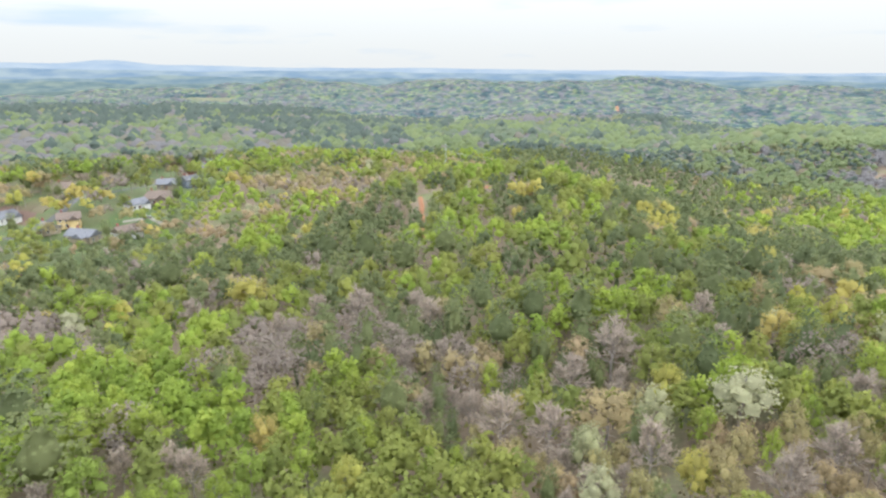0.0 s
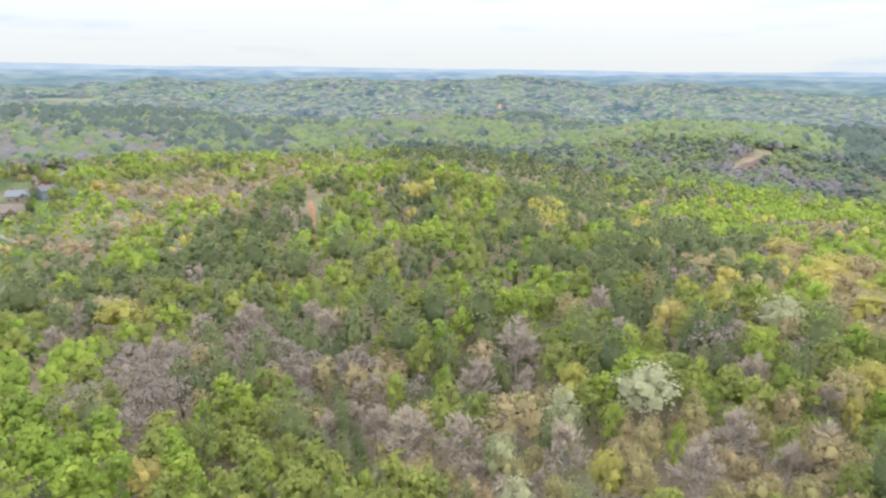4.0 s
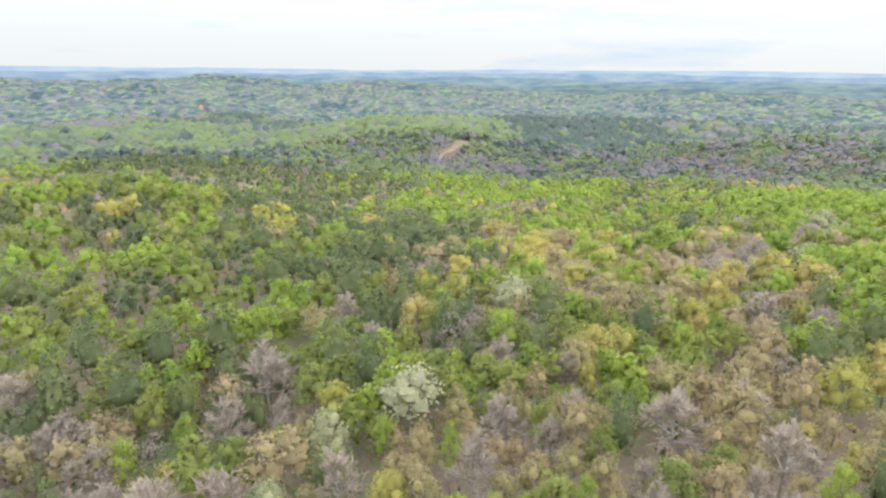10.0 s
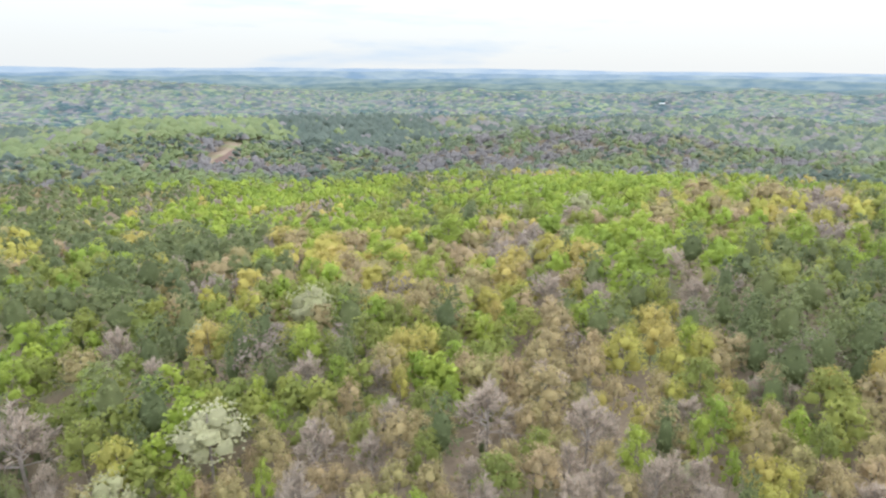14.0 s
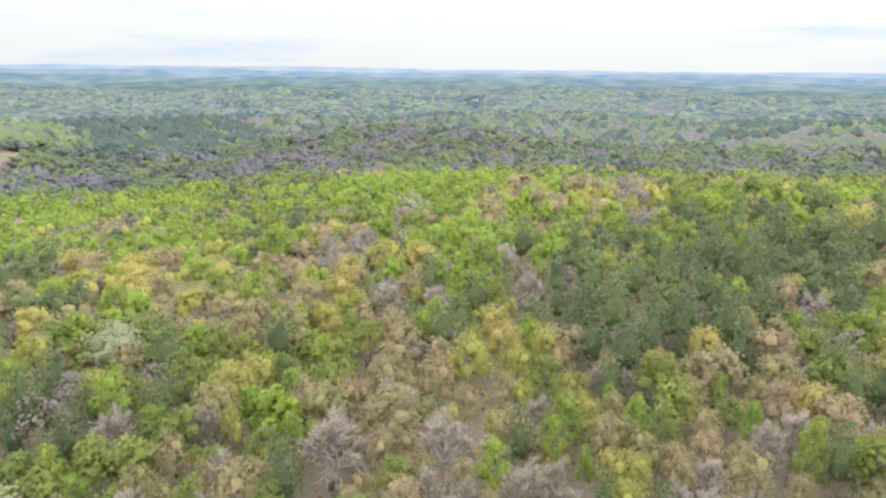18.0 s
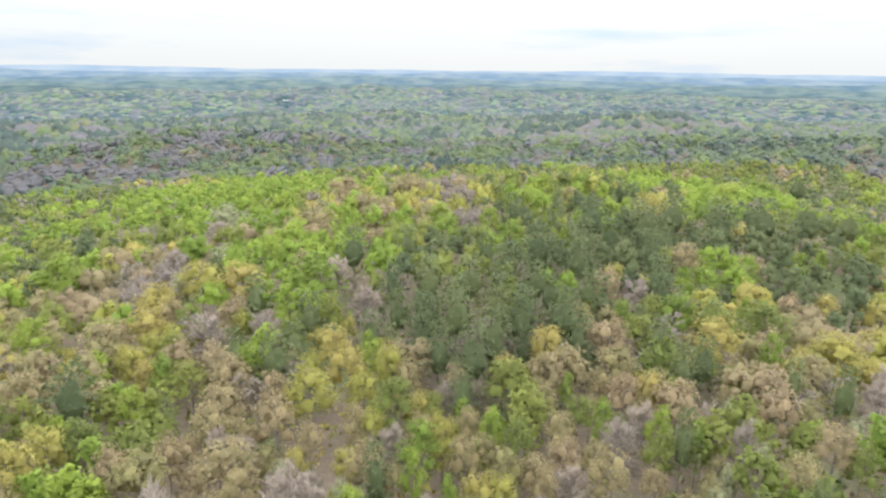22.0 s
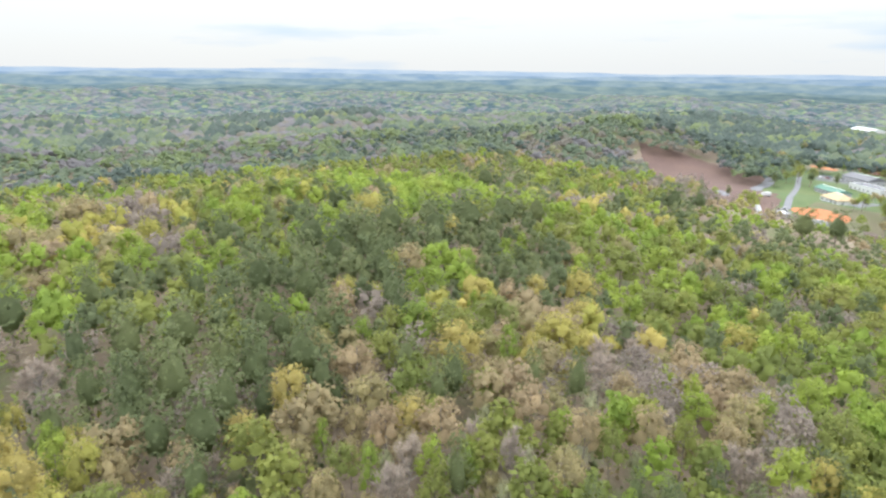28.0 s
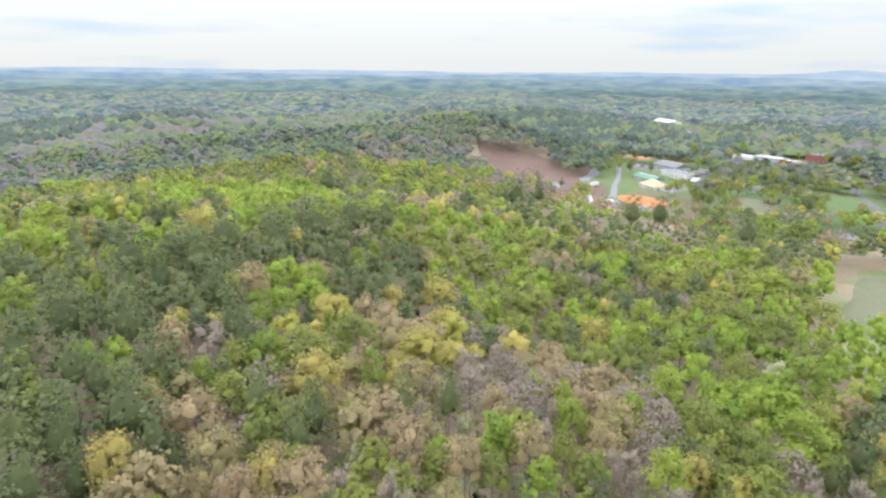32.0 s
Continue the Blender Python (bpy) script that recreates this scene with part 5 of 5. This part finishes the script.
# ---- the town: fields ----
patch("field", [(540, -450), (418, -516), (357, -395), (384, -328)], BROWN_EARTH, "bare brown ploughed hillside field", "field", 0.25, 20)
patch("field", [(377, -436), (333, -401), (290, -329), (380, -328)], BROWN_EARTH, "bare brown earth below a ploughed field", "field", 0.4, 18)
disc("gravel_pad", 367, -377, 5, 15, 50, GRAVEL, "pale grey gravel pad on a field", "gravel", 0.7)
strip("gravel_road", [(410, -496), (394, -468), (381, -436), (367, -417)], 9, GRAVEL, "pale gravel road across a field", "road", 0.7)
strip("dirt_strip", [(355, -422), (346, -402), (335, -382), (326, -369)], 8, BROWN_EARTH, "muddy brown strip with wheel tracks", "ground", 0.7)
patch("lawn", [(426, -556), (398, -556), (323, -393), (343, -393)], LAWN, "green grass verge beside a lane", "lawn", 0.2)
strip("lane", [(302, -349), (312, -376), (341, -422), (375, -482), (416, -546), (474, -628), (528, -735)], 5, GRAVEL, "pale concrete lane into the town", "road", 0.55)
patch("ball_field", [(323, -427), (267, -438), (236, -350), (296, -349)], STRAW, "dry grass of a ball field", "field", 0.4, 18)
disc("infield", 291, -383, 19, 17, 0, CLAY, "bright orange clay infield of a ball field", "field", 0.75)
strip("path", [(272, -370), (262, -350), (254, -336)], 2.6, CONCRETE, "pale concrete path beside a ball field", "path", 0.75)
strip("path", [(272, -364), (250, -372), (231, -382)], 2.0, CONCRETE, "pale concrete path beside a ball field", "path", 0.75)
disc("mulch_bed", 242, -368, 17, 7, -25, DARK_MULCH, "dark purplish-brown mulched bank", "ground", 0.7)
patch("ball_field", [(498, -685), (433, -686), (432, -606), (489, -605)], STRAW, "dry grass of a farther ball field", "field", 0.3)
disc("infield", 455, -648, 15, 12, 0, CLAY, "far orange clay infield of a ball field", "field", 0.8)
patch("town_grass", [(570, -854), (160, -859), (134, -344), (404, -341)], LAWN, "rough green grass between the houses of the town", "lawn", 0.08, 44)
patch("parking_lot", [(427, -596), (359, -587), (336, -537), (398, -532)], ASPHALT, "grey asphalt parking lot with cars", "parking lot", 0.3)
patch("parking_lot", [(345, -467), (302, -477), (295, -437), (323, -433)], GRAVEL, "pale gravel forecourt of a building", "parking lot", 0.35)
patch("meadow", [(236, -543), (172, -549), (145, -439), (201, -448)], LAWN, "green meadow at the town's edge", "meadow", 0.3)
patch("meadow", [(267, -468), (219, -463), (211, -413), (259, -408)], PALE_FIELD, "olive grass plot between hedges", "meadow", 0.3)
patch("meadow", [(130, -303), (76, -300), (75, -205), (115, -207)], PALE_FIELD, "pale tan-green field beyond the wood", "meadow", 0.3)
strip("road", [(125, -379), (157, -449), (170, -489), (203, -568), (235, -660), (270, -728)], 8, ASPHALT, "grey asphalt road into the town", "road", 0.5)
strip("street", [(408, -726), (338, -722), (270, -710), (208, -718)], 10, ASPHALT, "grey main street of the town", "road", 0.5)

# ---- the town: buildings ----
hall(316, -443, 22, 15, 3.6, -28, PAINT["white"], ROOF["tan"], "white building under a tan hipped roof", True, 4.0, 6.0)
hall(344, -481, 30, 12, 4.0, -26, PAINT["grey"], ROOF["green"], "long building under a dark-green metal roof", True, 2.6)
hall(336, -521, 36, 13, 5.0, -24, PAINT["white"], ROOF["grey"], "long white building with a flat grey roof")
hall(369, -569, 34, 18, 5.0, -24, PAINT["grey"], ROOF["grey"], "wide building with a dark-grey pitched roof", True, 3.4)
hall(272, -355, 17, 7, 2.6, -28, PAINT["grey"], ROOF["grey"], "low grey dugout beside a ball field")
hall(296, -349, 7, 5, 2.6, -30, PAINT["white"], ROOF["white"], "small white shed at the field's corner", True, 1.2)
hall(416, -676, 36, 16, 5.0, -24, PAINT["brick"], ROOF["red"], "red-roofed brick building among trees", True, 3.6)
hall(438, -712, 18, 12, 5.0, -20, PAINT["white"], ROOF["white"], "white-roofed store among trees")
hall(507, -738, 30, 12, 4.4, -24, PAINT["white"], ROOF["white"], "long white-roofed shed near trees", True, 1.8)
hall(538, -715, 9, 7, 4.5, -10, PAINT["white"], ROOF["white"], "small white gabled building", True, 2.4)
hall(675, -1117, 58, 26, 8, -28, PAINT["white"], ROOF["white"], "large white-roofed warehouse among trees", True, 3.5)
hall(610, -1090, 22, 14, 6, -28, PAINT["white"], ROOF["white"], "white metal building by a warehouse", True, 2.4)
hall(534, -931, 24, 12, 5, -20, PAINT["white"], ROOF["white"], "far white-roofed building among trees", True, 2.0)
for dx, dy, w in ((-70, 30, 44), (-20, 0, 52), (40, 10, 40), (84, -10, 36)):
    hall(900 + dx, -1952 + dy, w, 20, 7, -15, PAINT["white"], ROOF["white"], "far white school-like building range")
hall(354, -713, 26, 15, 6.0, -12, PAINT["white"], ROOF["white"], "white-roofed store on the main street")
hall(326, -709, 34, 16, 6.0, -12, PAINT["grey"], ROOF["white"], "pale flat-roofed store row on the main street")
hall(298, -693, 22, 11, 6, -14, PAINT["brick"], ROOF["white"], "red-brick store with a white flat roof")
hall(289, -739, 18, 14, 8.5, -14, PAINT["brick"], ROOF["grey"], "tall red-brick building on the main street")
hall(272, -684, 22, 13, 4.5, -18, PAINT["white"], ROOF["white"], "low building with a bright white roof")
house(272, -504, 12, 9, 3.4, -20, PAINT["white"], ROOF["grey"], "white house with a grey roof near hedges")
house(256, -501, 13, 8, 3.2, -12, PAINT["white"], ROOF["grey"], "long low white house with a grey roof")
house(308, -505, 11, 8, 3.2, 10, PAINT["white"], ROOF["white"], "white cottage by a lane", False)
house(328, -557, 12, 9, 3.2, 30, PAINT["grey"], ROOF["grey"], "grey house behind a long white building")
house(153, -383, 16, 11, 3.6, -15, PAINT["white"], ROOF["grey"], "house with a wide grey roof by a meadow", False, rise=2.6)
house(227, -454, 9, 6, 2.8, -15, PAINT["brick"], ROOF["grey"], "small dark house under trees", False)
house(311, -927, 20, 12, 4.5, 10, PAINT["white"], ROOF["grey"], "far pale house among trees")


def car(x, y, turn, paint):
    root = new("car")
    root.matrix_basis = pose(x, y, float(ground(x, y)) + 0.4, 0, 0, turn)
    part("body", box(4.4, 1.8, 0.75, 0, 0, 0.35, 0.12), paint, root)
    bm = box(2.3, 1.6, 0.62, -0.2, 0, 1.08)
    for v in bm.verts:
        if v.co.z > 1.4:
            v.co.x, v.co.y = -0.2 + (v.co.x + 0.2) * 0.72, v.co.y * 0.86
    part("cabin", bm, PANE, root)
    part("roof", box(1.6, 1.36, 0.06, -0.2, 0, 1.69, 0.02), paint, root)
    for sx in (-1.4, 1.4):
        for sy in (-0.8, 0.8):
            bm = bmesh.new()
            bmesh.ops.create_cone(bm, cap_ends=True, segments=12, radius1=0.33, radius2=0.33, depth=0.24, matrix=Matrix.Translation((sx, sy, 0.33)) @ Matrix.Rotation(math.pi / 2, 4, "X"))
            part("wheel", bm, RUBBER, root)
    return tagged(root, "%s parked car on an asphalt lot" % {v: k for k, v in PAINT.items()}[paint], "car", "parked cars")


lot = random.Random(5)
for i in range(22):
    row, col = divmod(i, 8)
    if lot.random() < 0.8:
        car(352 + col * 7 + lot.uniform(-0.4, 0.4), -546 - row * 13 - col * 1.5, 66 + lot.uniform(-4, 4), PAINT[lot.choice(["white", "grey", "blue", "white", "brick", "grey"])])
for x, y, a in ((-214, 380, 20), (-165, 341, 40), (-206, 333, 80), (308, -717, 0), (332, -723, 5), (288, -715, 8), (300, -359, 30), (307, -365, 60)):
    car(x, y, a, PAINT[lot.choice(["white", "grey", "blue"])])

# a white-sheeted cone at the edge of the field
root = new("sheeted_cone")
root.matrix_basis = pose(304, -333, float(ground(304, -333)), 0, 0, 0)
vs, fs, seg = [], [], 20
for k, (z, r) in enumerate(((0, 3.4), (1.2, 3.3), (2.6, 2.7), (4.2, 2.2), (5.6, 1.4), (6.6, 0.9), (7.6, 0.4))):
    for i in range(seg):
        a = 2 * math.pi * i / seg
        w = r * (1 + 0.10 * math.sin(6 * a + k) + 0.06 * math.sin(11 * a + 2 * k))
        vs.append((w * math.cos(a), w * math.sin(a), z + 0.2 * math.sin(5 * a + k)))
vs.append((0, 0, 8.0))
for k in range(6):
    for i in range(seg):
        j = (i + 1) % seg
        fs.append((k * seg + i, k * seg + j, (k + 1) * seg + j, (k + 1) * seg + i))
fs += [(6 * seg + i, 6 * seg + (i + 1) % seg, 7 * seg) for i in range(seg)]
cone = new("sheet", mesh_of("sheet", vs, fs, FABRIC, True))
cone.parent = root
tagged(root, "tall white sheet-covered cone standing on a field's edge", "covered heap")

truck = new("white_truck")
truck.matrix_basis = pose(343, -395, float(ground(343, -395)) + 0.7, 0, 0, 60)
part("cargo_box", box(5.2, 2.3, 2.5, -0.9, 0, 0.9, 0.05), PAINT["white"], truck)
part("cab", box(1.9, 2.1, 2.0, 2.7, 0, 0.6, 0.2), PAINT["white"], truck)
part("windscreen", box(0.1, 1.8, 0.8, 3.66, 0, 1.6), PANE, truck)
for sx in (-2.2, 2.6):
    for sy in (-1.0, 1.0):
        bm = bmesh.new()
        bmesh.ops.create_cone(bm, cap_ends=True, segments=14, radius1=0.48, radius2=0.48, depth=0.3, matrix=Matrix.Translation((sx, sy, 0.45)) @ Matrix.Rotation(math.pi / 2, 4, "X"))
        part("wheel", bm, RUBBER, truck)
tagged(truck, "white box truck on a muddy strip", "truck")

# trees of the town's yards: kind, x, y, crown radius
for kind, x, y, r in (("green", 267, -412, 5), ("pine", 257, -406, 4), ("green", 249, -400, 5), ("green", 255, -428, 5), ("tan", 297, -463, 4), ("pine", 283, -516, 4),
                      ("yellow", 265, -484, 5), ("green", 233, -450, 5), ("green", 228, -476, 6), ("pine", 210, -450, 4), ("lime", 217, -423, 6), ("tan", 201, -416, 5),
                      ("green", 195, -438, 6), ("lime", 187, -427, 5), ("green", 246, -543, 5), ("green", 225, -560, 5), ("green", 240, -694, 8), ("lime", 172, -361, 6),
                      ("pine", 381, -458, 4), ("green", 378, -506, 6), ("green", 401, -521, 5), ("green", 427, -636, 7), ("lime", 412, -702, 7), ("green", 388, -686, 6),
                      ("lime", 370, -739, 7), ("green", 353, -687, 5), ("pine", 348, -359, 3), ("pine", 356, -339, 4), ("lime", 342, -337, 4), ("pine", 322, -315, 3)):
    place_tree(kind, x, y, r / SHAPE[kind][1] * 0.72, 1.25, near.uniform(0, 6.283), int(near.integers(0, 3)))

# more yard trees, between the buildings of the town and of the suburb
yard = random.Random(9)
KEEP_OPEN = [(291, -383, 26), (455, -648, 34), (435, -416, 75), (377, -436, 50), (350, -392, 36), (322, -347, 34), (296, -322, 24), (279, -353, 24), (376, -551, 20), (399, -571, 24), (184, -489, 26)]
for x0, y0, x1, y1, n, size in ((245, -898, 566, -474, 300, 1.15), (156, -559, 305, -397, 90, 1.1), (210, -398, 266, -348, 22, 1.0), (-275, 285, -150, 545, 150, 1.1)):
    for i in range(n):
        x, y = yard.uniform(x0, x1), yard.uniform(y0, y1)
        if all(math.hypot(x - a, y - b) > r + 3.5 for a, b, r in BUILT + KEEP_OPEN):
            BUILT.append((x, y, 1.5))
            place_tree(yard.choice(["green", "lime", "pine", "green", "tan", "pine", "green"]), x, y, size * yard.uniform(0.5, 0.78), yard.uniform(1.25, 1.6), yard.uniform(0, 6.283), yard.randrange(6))

for k in KINDS:
    for t in TEMPLATES[k]:
        if t not in USED:
            for o in (*t.children_recursive, t):
                bpy.data.objects.remove(o)
